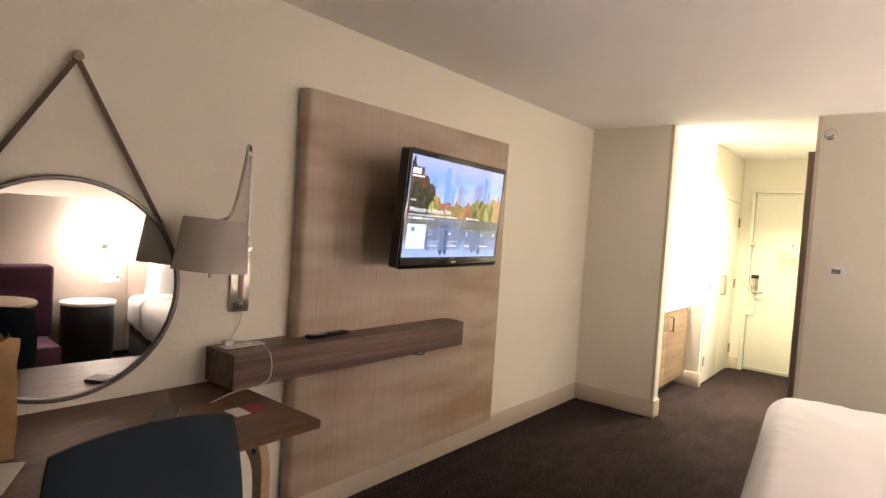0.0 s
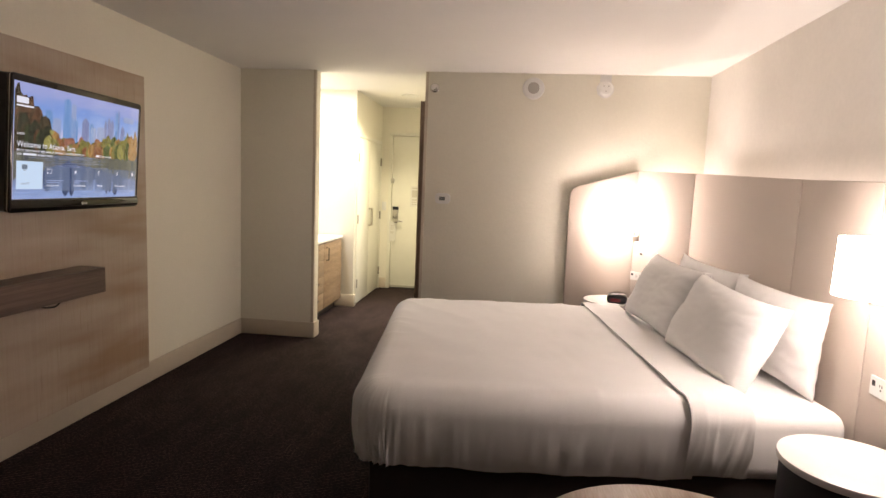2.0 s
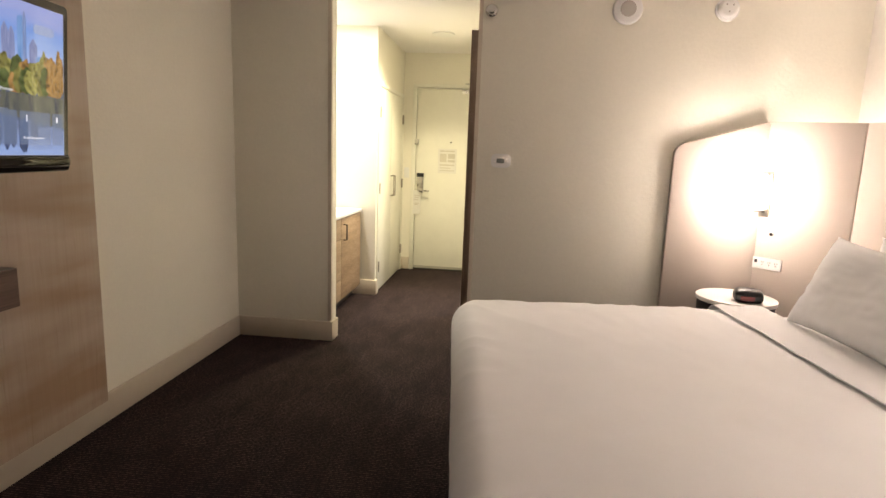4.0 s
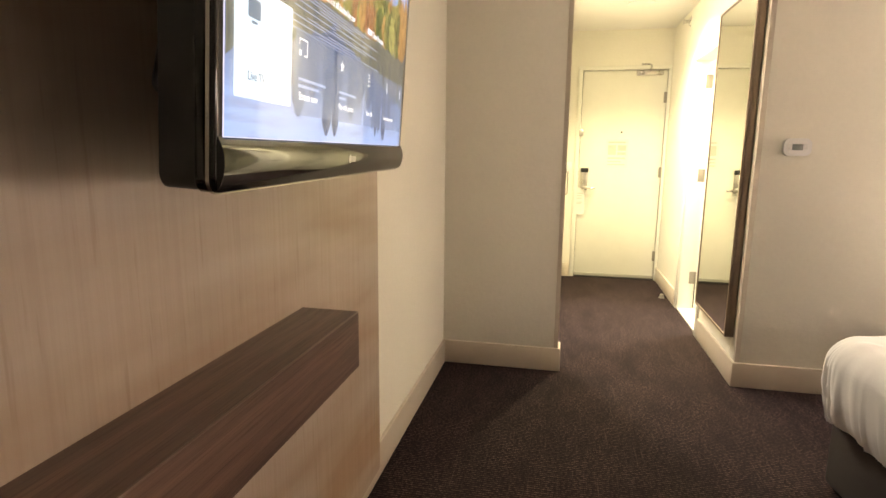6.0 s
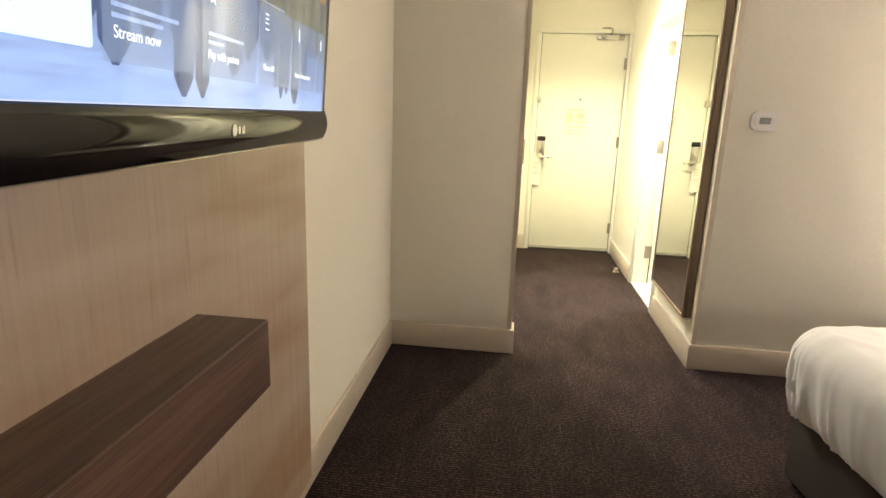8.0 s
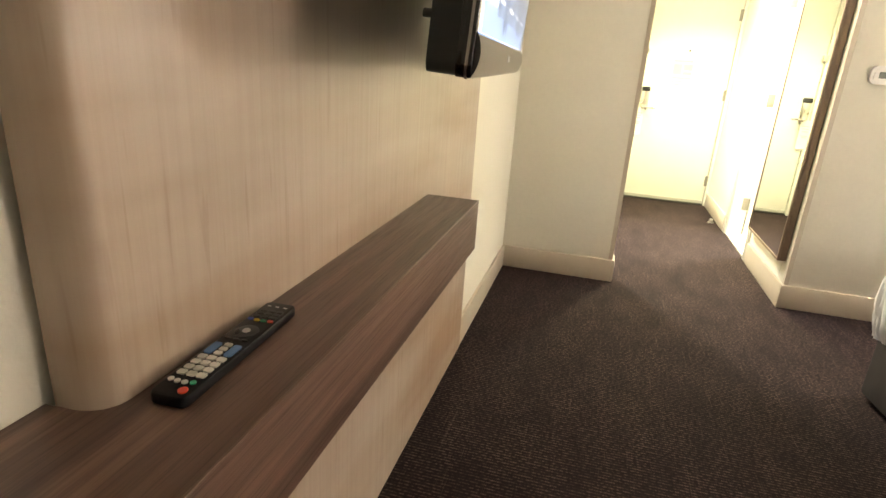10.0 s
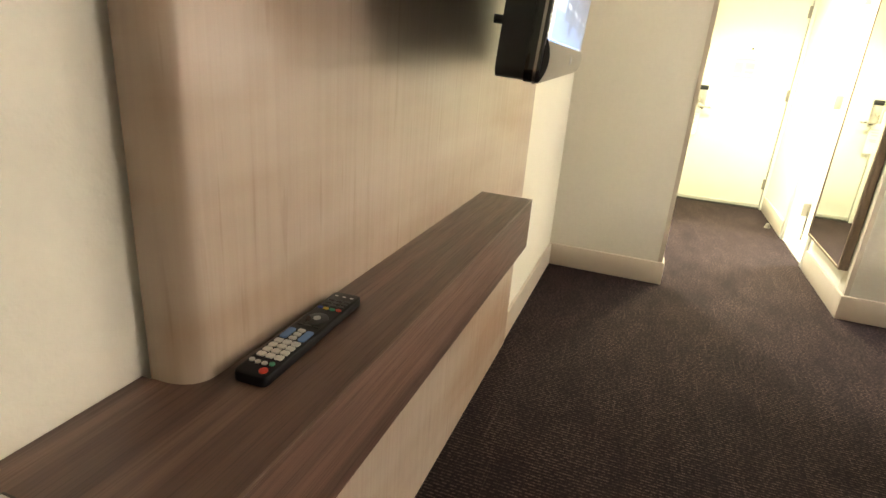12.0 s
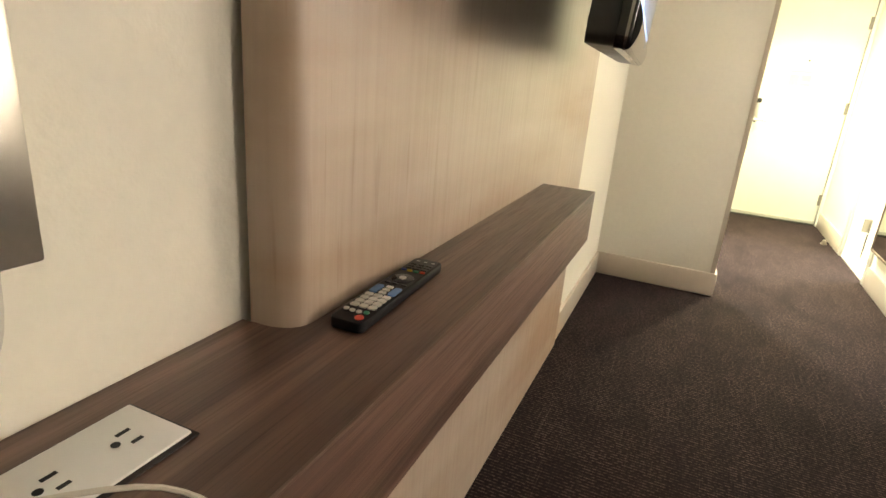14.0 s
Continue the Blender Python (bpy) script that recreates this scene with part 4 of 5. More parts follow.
button(0.012, -0.100, 0.0105, 0.0105, "red", 0.005)
for k, c in enumerate(("grey", "grey", "grey", "green")):
    button(-0.015 + 0.0093 * k, -0.088 + 0.0015 * abs(k - 1.5), 0.0072, 0.0062, c, 0.003)
for r in range(4):
    for c in range(3):
        button(-0.0125 + 0.0125 * c, -0.072 + 0.0108 * r, 0.0108, 0.0082, "grey")
for s in (-1, 1):
    button(s * 0.0135, -0.020, 0.0105, 0.024, "blue", 0.003)
for r in range(3):
    button(0, -0.0285 + 0.0095 * r, 0.010, 0.0066, "grey")
part_in("dial_ring", cyl(bmesh.new(), pose(0, 0.026, 0.0132), 0.0155, 0.0018, seg=28, bevel=0.0006), RB["black"], remote)
part_in("dial_centre", cyl(bmesh.new(), pose(0, 0.026, 0.0145), 0.005, 0.0018, seg=18), BADGE, remote)
for k, c in enumerate(("navy", "yellow", "green", "red")):
    button(-0.0148 + 0.0099 * k, 0.055 + 0.001 * abs(k - 1.5), 0.0082, 0.0046, c, 0.002)
for r in range(3):
    for c in range(3):
        button(-0.0125 + 0.0125 * c, 0.066 + 0.0085 * r, 0.0095, 0.0055, "black")
for c in range(3):
    button(-0.0125 + 0.0125 * c, 0.005, 0.008, 0.003, "black", 0.001)
    part_in("print_bar", B(-0.015 + 0.0125 * c, -0.010 + 0.0125 * c, 0.096, 0.0985, 0.0139, 0.0143), BADGE, remote, smooth=0)

# ---- power strip in the shelf ----
strip = thing("power_outlet_strip", (-1.885, 1.45, SZ1), "pale outlet plate let into the end of the shelf", "power outlet")
part("frame", B(-1.924, -1.846, 1.352, 1.542, SZ1 + 0.0006, SZ1 + 0.0025, bevel=0.001), DARKMETAL, strip)
part("plate", B(-1.920, -1.850, 1.356, 1.538, SZ1 + 0.0026, SZ1 + 0.0055, bevel=0.0015), WHITEPLASTIC, strip)
for k, y in enumerate((1.51, 1.455, 1.40)):
    for a, b in ((-1.893, 0.011), (-1.877, 0.009)):
        part("slot", B(a, a + 0.0035, y - b / 2, y + b / 2, SZ1 + 0.0056, SZ1 + 0.0061), HOLE, strip, smooth=0)
    part("slot", cyl(bmesh.new(), pose(-1.883, y - 0.012, SZ1 + 0.0056), 0.0035, 0.0005, seg=12), HOLE, strip, smooth=0)
plug_pts = arc_points([(-1.95, 1.475, 1.03), (-1.945, 1.465, 0.98), (-1.93, 1.42, 0.925), (-1.905, 1.41, SZ1 + 0.015)])
solid("lamp_cable", tube(bmesh.new(), plug_pts, 0.003, 6), CABLE, "thin pale cable from the wall lamp to the outlet", "cable")
plug_pts = arc_points([(-1.90, 1.385, SZ1 + 0.016), (-1.87, 1.40, SZ1 + 0.03), (-1.80, 1.47, SZ1 + 0.025), (-1.748, 1.49, 0.885), (-1.738, 1.49, 0.80), (-1.75, 1.45, 0.762), (-1.76, 1.36, 0.756), (-1.70, 1.22, 0.755)])
solid("charging_cable", tube(bmesh.new(), plug_pts, 0.0019, 6), CABLE, "white charging cable hanging from the shelf to the desk", "cable")
solid("cable_plug", B(-1.915, -1.885, 1.375, 1.41, SZ1 + 0.0058, SZ1 + 0.03, bevel=0.004), WHITEPLASTIC, "small white plug in the outlet plate", "plug")

# ---- desk wall lamp ----
wl = thing("wall_lamp", (XL, 1.48, 1.03), "unlit swing-arm wall lamp with a grey-white fabric shade", "wall lamp")
part("backplate", B(XL, XL + 0.016, 1.42, 1.508, 1.03, 1.29, bevel=0.003), CHROME, wl, "brushed nickel backplate")
part("slot", B(XL + 0.016, XL + 0.019, 1.453, 1.477, 1.085, 1.275, bevel=0.001), BRONZE, wl)
part("collar", B(XL + 0.016, XL + 0.036, 1.465, 1.499, 1.275, 1.305, bevel=0.003), CHROME, wl)
part("switch", B(XL + 0.016, XL + 0.021, 1.455, 1.475, 1.045, 1.062, bevel=0.002), BLACK, wl)
arm_pts = arc_points([(XL + 0.026, 1.482, 1.30), (XL + 0.03, 1.478, 1.62), (XL + 0.034, 1.472, 1.69), (XL + 0.045, 1.458, 1.72), (XL + 0.058, 1.442, 1.705), (XL + 0.07, 1.428, 1.65), (XL + 0.135, 1.345, 1.45), (XL + 0.20, 1.25, 1.405)], 8)
part("arm", tube(bmesh.new(), arm_pts, 0.0065, 10), CHROME, wl, "bent nickel arm")
bm = cyl(bmesh.new(), pose(XL + 0.205, 1.226, 1.225, -3.5), 0.130, 0.188, r2=0.110, seg=48, caps=False)
bmesh.ops.solidify(bm, geom=bm.faces[:], thickness=0.002)
sh = part("shade", bm, SHADE_OFF, wl, "grey-white fabric drum shade", smooth=60)
bm = cyl(bmesh.new(), pose(XL + 0.205, 1.238, 1.385), 0.012, 0.02, seg=16)
for k in range(3):
    a = radians(20 + 120 * k)
    tube(bm, [(XL + 0.205, 1.238, 1.395), (XL + 0.205 + 0.108 * math.cos(a), 1.238 + 0.108 * math.sin(a), 1.403)], 0.002, 6)
part("spider", bm, CHROME, sh)
part("pull_knob", cyl(bmesh.new(), pose(XL + 0.205, 1.226, 1.20), 0.006, 0.03, seg=12), CHROME, wl)

# ---- round mirror on its strap ----
rm = thing("round_mirror", (XL, 0.82, 0.79), "large round mirror with metal rim hung on leather strap", "mirror")
MC, MR = Vector((XL, 0.82, 1.155)), 0.365
FLAT = pose(MC.x + 0.014, MC.y, MC.z, 0, 90, -1.8)
part("glass", cyl(bmesh.new(), FLAT @ pose(0, 0, 0.006), MR - 0.006, 0.012, seg=96), MIRROR, rm, "mirror glass", smooth=30)
bm = bmesh.new()
ring = [[bm.verts.new(FLAT @ Vector(((MR + a) * math.cos(t), (MR + a) * math.sin(t), z))) for a, z in ((-0.008, 0.002), (0.006, 0.002), (0.008, 0.026), (0.004, 0.031), (-0.006, 0.031), (-0.008, 0.02))] for t in np.linspace(0, 2 * math.pi, 96, endpoint=False)]
for k in range(96):
    p, q = ring[k], ring[(k + 1) % 96]
    for j in range(6):
        bm.faces.new((p[j], p[(j + 1) % 6], q[(j + 1) % 6], q[j]))
part("rim", bm, plain("grey_rim", (0.12, 0.11, 0.10), 0.35, 0.7, relief=0.0), rm, "thin metal rim", smooth=35)
HOOK = Vector((XL + 0.02, 0.835, 1.915))
for s in (-1, 1):
    end = Vector((XL + 0.02, 0.82 + s * 0.312, 1.155 + 0.215))
    d = (end - HOOK).normalized()
    w = d.cross(Vector((1, 0, 0))) * 0.0085
    bm = bmesh.new()
    vs = [bm.verts.new(p + n * Vector((1, 0, 0))) for n in (0, 0.003) for p in (HOOK - w, HOOK + w, end + w, end - w)]
    for f in ((0, 1, 2, 3), (7, 6, 5, 4), (0, 4, 5, 1), (1, 5, 6, 2), (2, 6, 7, 3), (3, 7, 4, 0)):
        bm.faces.new([vs[i] for i in f])
    part("strap", bm, LEATHER, rm, "brown leather strap")
    bm = cyl(bmesh.new(), pose(end.x + 0.002, end.y, end.z + 0.012, 0, 90, 0), 0.006, 0.006, seg=14)
    cyl(bm, pose(end.x + 0.002, end.y - s * 0.008, end.z + 0.03, 0, 90, 0), 0.004, 0.005, seg=14)
    part("rivet", bm, CHROME, rm)
part("hook", cyl(cyl(bmesh.new(), pose(XL, 0.835, 1.92, 0, 90, 0), 0.011, 0.03, seg=20, bevel=0.002), pose(XL + 0.03, 0.835, 1.92, 0, 90, 0), 0.017, 0.006, seg=20, bevel=0.002), BRONZE, rm, "metal peg")

# ---- desk ----
desk = thing("desk", (-1.6, 0.65, 0), "brown wooden desk on bent plywood legs along the wall", "desk")
bm = prism(bmesh.new(), rounded(0.655, 1.52, 0.02), 0.024, pose((XL - 1.305) / 2, 0.655, 0.726))
bmesh.ops.bevel(bm, geom=[e for e in bm.edges if abs(e.verts[0].co.z - e.verts[1].co.z) < 1e-6], offset=0.002, segments=1, affect="EDGES")
part("desktop", bm, DESKWOOD, desk)


def bent_leg(y, parent):
    """One arched plywood frame across the desk, standing on two feet."""
    bm = bmesh.new()
    outer, inner = [], []
    x0, x1, top = -1.90, -1.37, 0.725
    mid = (x0 + x1) / 2
    for k in range(25):
        a = math.pi * k / 24
        cx, cz = math.cos(a), math.sin(a)
        px = mid - (x1 - x0) / 2 * math.copysign(abs(cx) ** 0.45, cx)
        outer.append((px, 0.50 + (top - 0.50) * abs(cz) ** 0.45))
        px = mid - ((x1 - x0) / 2 - 0.05) * math.copysign(abs(cx) ** 0.5, cx)
        inner.append((px, 0.47 + (top - 0.06 - 0.47) * abs(cz) ** 0.5))
    out = [(x0 - 0.03, 0.0)] + outer + [(x1 + 0.03, 0.0)]
    inn = [(x0 + 0.005, 0.0)] + inner + [(x1 - 0.005, 0.0)]
    rows = [[bm.verts.new((p[0], y + s * 0.016, p[1])) for p in line] for line in (out, inn) for s in (-1, 1)]
    n = len(out)
    for i in range(n - 1):
        for a, b in ((0, 1), (1, 3), (3, 2), (2, 0)):
            bm.faces.new((rows[a][i], rows[b][i], rows[b][i + 1], rows[a][i + 1]))
    for i in (0, n - 1):
        bm.faces.new((rows[0][i], rows[1][i], rows[3][i], rows[2][i]))
    return part("bent_leg", bm, PLYWOOD, parent, "pale bent plywood leg")


for y in (1.24, 0.10):
    leg = bent_leg(y, desk)
    for x in (-1.42, -1.85):
        part("bolt", cyl(bmesh.new(), pose(x, y - 0.016, 0.66 if x > -1.6 else 0.6, 90), 0.009, 0.004, seg=14), DARKMETAL, leg)
part("stretcher", tube(bmesh.new(), [(-1.40, 1.226, 0.44), (-1.72, 0.67, 0.30), (-1.40, 0.114, 0.44)], 0.006, 8), DARKMETAL, desk, "dark steel brace")
ph = thing("phone", (-1.67, 1.05, 0.75), "black phone lying on the desk", "phone")
part("body", prism(bmesh.new(), rounded(0.078, 0.155, 0.01), 0.010, pose(-1.665, 1.04, 0.7505, 0, 0, 55)), BLACK, ph)
part("glass", prism(bmesh.new(), rounded(0.072, 0.149, 0.008), 0.001, pose(-1.665, 1.04, 0.7608, 0, 0, 55)), GLOSSBLACK, ph)
kc = thing("card_sleeve", (-1.56, 1.27, 0.75), "small white and dark red card folder on the desk", "card folder")
part("white_leaf", B(-1.60, -1.52, 1.215, 1.27, 0.7505, 0.7525), PAPER, kc)
part("red_leaf", B(-1.60, -1.52, 1.271, 1.335, 0.7505, 0.7528), REDCARD, kc)
solid("receipt", prism(bmesh.new(), rounded(0.09, 0.19, 0.004), 0.0012, pose(-1.50, 0.55, 0.7506, 0, 0, 62)), PAPER, "crumpled white paper slip lying on the desk", "paper")
# paper bag with a crumpled rolled top
bm = bmesh.new()
NB = 40
rings = []
for j in range(15):
    z = 0.7505 + 0.315 * j / 14
    row = []
    for k in range(NB):
        a = 2 * math.pi * k / NB
        c, s = math.cos(a), math.sin(a)
        sq = max(abs(c), abs(s))
        x, y = 0.085 * c / sq, 0.075 * s / sq
        f = j / 14
        w = (0.3 + f) * 0.012
        x += w * noise.noise(Vector((x * 22, y * 22, z * 15))) - 0.02 * f * (x / 0.085)
        y += w * noise.noise(Vector((x * 22 + 9, y * 22, z * 15)))
        row.append(bm.verts.new((-1.69 + x, 0.545 + y, z + (0.02 * noise.noise(Vector((c * 3, s * 3, 5))) if j == 14 else 0))))
    rings.append(row)
for p, q in zip(rings, rings[1:]):
    for k in range(NB):
        bm.faces.new((p[k], p[(k + 1) % NB], q[(k + 1) % NB], q[k]))
bm.faces.new(rings[0][::-1])
bag = solid("paper_bag", bm, KRAFT, "open brown kraft paper bag with a crumpled top on the desk", "paper bag", smooth=30)

# black waste bin under the desk's end
bin_ob = thing("waste_bin", (-1.58, 1.46, 0), "black open waste bin on the carpet beside the desk", "waste bin")
bm = bmesh.new()
loops = []
for z, w, d in ((0.004, 0.105, 0.10), (0.262, 0.13, 0.125), (0.268, 0.134, 0.129), (0.272, 0.131, 0.126), (0.268, 0.125, 0.12), (0.02, 0.10, 0.095)):
    loops.append([bm.verts.new((-1.59 + x, 1.478 + y, z)) for x, y in rounded(2 * w, 2 * d, 0.03)])
for p, q in zip(loops, loops[1:]):
    for k in range(len(p)):
        bm.faces.new((p[k], p[(k + 1) % len(p)], q[(k + 1) % len(p)], q[k]))
bm.faces.new(loops[0][::-1])
bm.faces.new(loops[-1])
part("bucket", bm, BLACK, bin_ob)
part("foot_ring", prism(bmesh.new(), rounded(0.19, 0.18, 0.025), 0.004, pose(-1.59, 1.478, 0)), DARKMETAL, bin_ob)

# ---- desk chair ----
ch = thing("desk_chair", (-1.0, 0.75, 0), "dark teal upholstered chair pushed up to the desk", "chair")
CX, CY = -1.06, 0.715


def cushion(w, d, h, r, puff, m):
    """A padded slab with rounded edges and a slightly domed face."""
    b = bmesh.new()
    bmesh.ops.create_grid(b, x_segments=18, y_segments=18, size=0.5)
    top = {v: v for v in b.verts}
    ext = bmesh.ops.extrude_face_region(b, geom=b.faces[:])["geom"]
    up = [v for v in ext if isinstance(v, bmesh.types.BMVert)]
    for v in b.verts:
        u, t = v.co.x * 2, v.co.y * 2
        edge = (1 - abs(u) ** 6) * (1 - abs(t) ** 6)
        k = 1 - 0.10 * (u * u * t * t)
        z = h * (0.5 + 0.5 * edge ** 0.5) + puff * (1 - u * u) * (1 - t * t)
        v.co = Vector((u * w / 2 * k, t * d / 2 * k, z if v in up else -h * 0.5 * edge ** 0.5))
    bmesh.ops.recalc_face_normals(b, faces=b.faces[:])
    b.transform(m)
    return b


part("backrest", cushion(0.44, 0.42, 0.025, 0.03, 0.02, pose(CX + 0.03, CY + 0.01, 0.755, 0, 90, 0) @ pose(0, 0, 0, 0, -8, 0) @ pose(0, 0, 0, 0, 0, 0)), TEAL, ch)
part("seat", cushion(0.46, 0.46, 0.035, 0.03, 0.02, pose(CX - 0.22, CY, 0.43)), TEAL, ch)
for sx, sy in ((-1, -1), (-1, 1), (1, -1), (1, 1)):
    part("leg", tube(bmesh.new(), [(CX - 0.22 + sx * 0.17, CY + sy * 0.17, 0.42), (CX - 0.22 + sx * 0.22, CY + sy * 0.21, 0.0)], 0.013, 10), PLYWOOD, ch)

# ---- bed ----
BX0, BX1, BY0, BY1, BTOP = -0.245, 1.695, 2.09, 3.99, 0.605
SKEW = Matrix.Translation((0.745, 3.04, 0)) @ pose(0, 0, 0, 0, 0, 5.5) @ Matrix.Translation((-0.745, -3.04, 0))
bed = thing("bed", (0.7, 3.0, 0), "wide bed with smooth white linen on a dark upholstered base", "bed")
part("base", B(BX0 + 0.075, BX1, BY0 + 0.055, BY1 - 0.055, 0.02, 0.315, bevel=0.02), BEDBASE, bed, "dark grey-brown upholstered bed base")
for x in (BX0 + 0.16, BX1 - 0.12):
    for y in (BY0 + 0.15, BY1 - 0.15):
        part("foot", cyl(bmesh.new(), pose(x, y, 0), 0.025, 0.03, r2=0.03, seg=16), BLACK, bed)
part("mattress", B(BX0 + 0.04, BX1, BY0 + 0.025, BY1 - 0.025, 0.30, BTOP - 0.012, bevel=0.07, segments=5), LINEN, bed, "mattress under a white fitted sheet")


def ridges(x, y, seed):
    """Sharp crests between smooth hollows, 0 to 1."""
    return max(0.0, 1 - 2.6 * abs(noise.noise(Vector((x, y, seed))))) ** 1.6


def drape(x0, x1, y0, y1, top, hang, seed, corner=0.0, pleat=0.004, density=14, shoulder=0.10, tuck=0.035, step=0.012, slant=0.0):
    """A cloth over the mattress: a flat top, round shoulders and sides that fall and turn in below.
    corner: radius of the two foot corners; without it the cloth is a band across the bed."""
    line = []
    if corner:
        def straight(a, b, nx, ny):
            k = int(math.hypot(b[0] - a[0], b[1] - a[1]) / step)
            line.extend((a[0] + (b[0] - a[0]) * i / k, a[1] + (b[1] - a[1]) * i / k, nx, ny, 0.0) for i in range(k))

        def bend(cx, cy, a0):
            k = 40
            for i in range(k):
                a = radians(a0 - 90 * i / k)
                line.append((cx + corner * math.cos(a), cy + corner * math.sin(a), math.cos(a), math.sin(a), math.sin(math.pi * i / k)))

        straight((x1, y0), (x0 + corner, y0), 0, -1)
        bend(x0 + corner, y0 + corner, 270)
        straight((x0, y0 + corner), (x0, y1 - corner), -1, 0)
        bend(x0 + corner, y1 - corner, 180)
        straight((x0 + corner, y1), (x1, y1), 0, 1)
        line.append((x1, y1, 0, 1, 0.0))
        chains = [line]
    else:
        k = int((x1 - x0) / 0.006)
        chains = [[(x1 - (x1 - x0) * i / k, y0, 0, -1, 0.0) for i in range(k + 1)], [(x0 + (x1 - x0) * i / k, y1, 0, 1, 0.0) for i in range(k + 1)]]
    bm = bmesh.new()
    yc = (y0 + y1) / 2
    profile = [(1 - i / 22, 0.0, 0) for i in range(22)]
    profile += [(0.0, a, 1) for a in np.linspace(0, math.pi / 2, 10)]
    profile += [(0.0, h, 2) for h in np.linspace(0, 1, 16)[1:]]
    for chain in chains:
        rows, s = [], 0.0
        for k, (px, py, nx, ny, bendy) in enumerate(chain):
            s += math.hypot(px - chain[k - 1][0], py - chain[k - 1][1]) if k else 0.0
            near = max([0.0] + [1 - abs(math.hypot(px - x0, py - e)) / 0.5 for e in (y0, y1)]) if corner else 0.0
            qx, qy = (max(px, x0 + 0.9) if corner else px), yc
            ex, ey = px - nx * shoulder, py - ny * shoulder
            row = []
            for share, v, kind in profile:
                if kind == 0:
                    x, y, z = ex + (qx - ex) * share, ey + (qy - ey) * share, top
                    down, drop = 0.0, 0.0
                elif kind == 1:
                    x, y, z = ex + nx * shoulder * math.sin(v), ey + ny * shoulder * math.sin(v), top - shoulder * (1 - math.cos(v))
                    down, drop = 0.25 * v / (math.pi / 2), shoulder * (1 - math.cos(v))
                else:
                    inward = tuck * v ** 2.4
                    x, y, z = px - nx * inward, py - ny * inward, top - shoulder - hang * v
                    down, drop = 0.25 + 0.75 * v, shoulder + hang * v
                u = s + slant * drop
                gather = pleat * down * (0.35 + 2.2 * max(near, 0.0) ** 1.5 + 0.8 * bendy)
                w = gather * (ridges(u * density * (1 + 0.8 * bendy), drop * 2.0, seed) + 0.6 * ridges(u * density * 2.3, drop * 2.5, seed + 4) - 0.6)
                w += 0.006 * down * noise.noise(Vector((u * 3, drop * 3, seed + 9)))
                x, y = x + nx * w, y + ny * w
                flat = 1 - down
                z += flat * (0.005 * noise.noise(Vector((x * 3.1, y * 3.1, seed))) + 0.0035 * ridges(x * 2.2 + y * 1.1, y * 1.3 - x * 0.6, seed + 5) + 0.0012 * noise.noise(Vector((x * 18, y * 9, seed + 8))))
                crease = math.exp(-((math.hypot(x - px, y - py) - 0.07) / 0.07) ** 2)
                z += 0.008 * crease * flat * ridges(s * 5.5, (px - x + py - y) * 1.5, seed + 12)
                if kind == 2 and v > 0.9:
                    z += 0.012 * noise.noise(Vector((s * 7, seed, 2)))
                row.append(bm.verts.new((x, y, z)))
            rows.append(row)
        for p, q in zip(rows, rows[1:]):
            for j in range(len(profile) - 1):
                bm.faces.new((p[j], p[j + 1], q[j + 1], q[j]))
    bmesh.ops.remove_doubles(bm, verts=bm.verts[:], dist=0.0004)
    bmesh.ops.recalc_face_normals(bm, faces=bm.faces[:])
    bmesh.ops.solidify(bm, geom=bm.faces[:], thickness=0.005)
    return bm


part("duvet", drape(BX0 - 0.01, 1.10, BY0, BY1, BTOP + 0.014, 0.215, 1.7, corner=0.17, pleat=0.012), LINEN, bed, "smooth white duvet tucked over the foot", smooth=80)
part("turned_sheet", drape(1.06, 1.30, BY0 - 0.014, BY1 + 0.014, BTOP + 0.030, 0.205, 4.2, pleat=0.024, density=15, slant=-0.12), LINEN, bed, "white sheet folded back across the bed", smooth=80)
bed.matrix_basis = SKEW @ bed.matrix_basis


def pillow(m, w, h, t, seed, label):
    bm = bmesh.new()
    n = 44
    faces = []
    for s in (1, -1):
        grid = []
        for i in range(n + 1):
            row = []
            for j in range(n + 1):
                u, v = -1 + 2 * i / n, -1 + 2 * j / n
                body = max(0.0, (1 - u ** 4)) ** 0.5 * max(0.0, (1 - v ** 4)) ** 0.5
                pinch = 1 - 0.055 * (1 - u * u) * v * v
                pinch2 = 1 - 0.055 * (1 - v * v) * u * u
                ear = 1 + 0.045 * (abs(u * v)) ** 4
                z = s * t * (body * (0.85 + 0.15 * noise.noise(Vector((u * 1.3, v * 1.3, seed)))))
                crease = 0.006 * ridges(u * 1.6 + v * 1.1, v * 2.6 - u * 1.5, seed + 3 * s) * (1.15 - body) + 0.009 * abs(noise.noise(Vector((u * 3 + v * 2, v * 5 - u * 2, seed + s)))) * (1 - body * 0.4) + 0.002 * noise.noise(Vector((u * 9, v * 6, seed + 2 * s)))
                z -= s * crease * min(1, body * 3)
                row.append(bm.verts.new((u * w / 2 * pinch2 * ear, v * h / 2 * pinch * ear, z)))
            grid.append(row)
        for i in range(n):
            for j in range(n):
                bm.faces.new((grid[i][j], grid[i + 1][j], grid[i + 1][j + 1], grid[i][j + 1]))
    bmesh.ops.remove_doubles(bm, verts=bm.verts[:], dist=0.0005)
    bm.transform(m)
    return solid("pillow", bm, LINEN, label, "pillow", group="pillows on the bed", smooth=80)


def leaning(x, y, z, tilt, turn, roll=0):
    return pose(x, y, z, 0, 0, turn) @ pose(0, 0, 0, 0, -tilt, 0) @ pose(0, 0, 0, 0, 0, 90 + roll) 


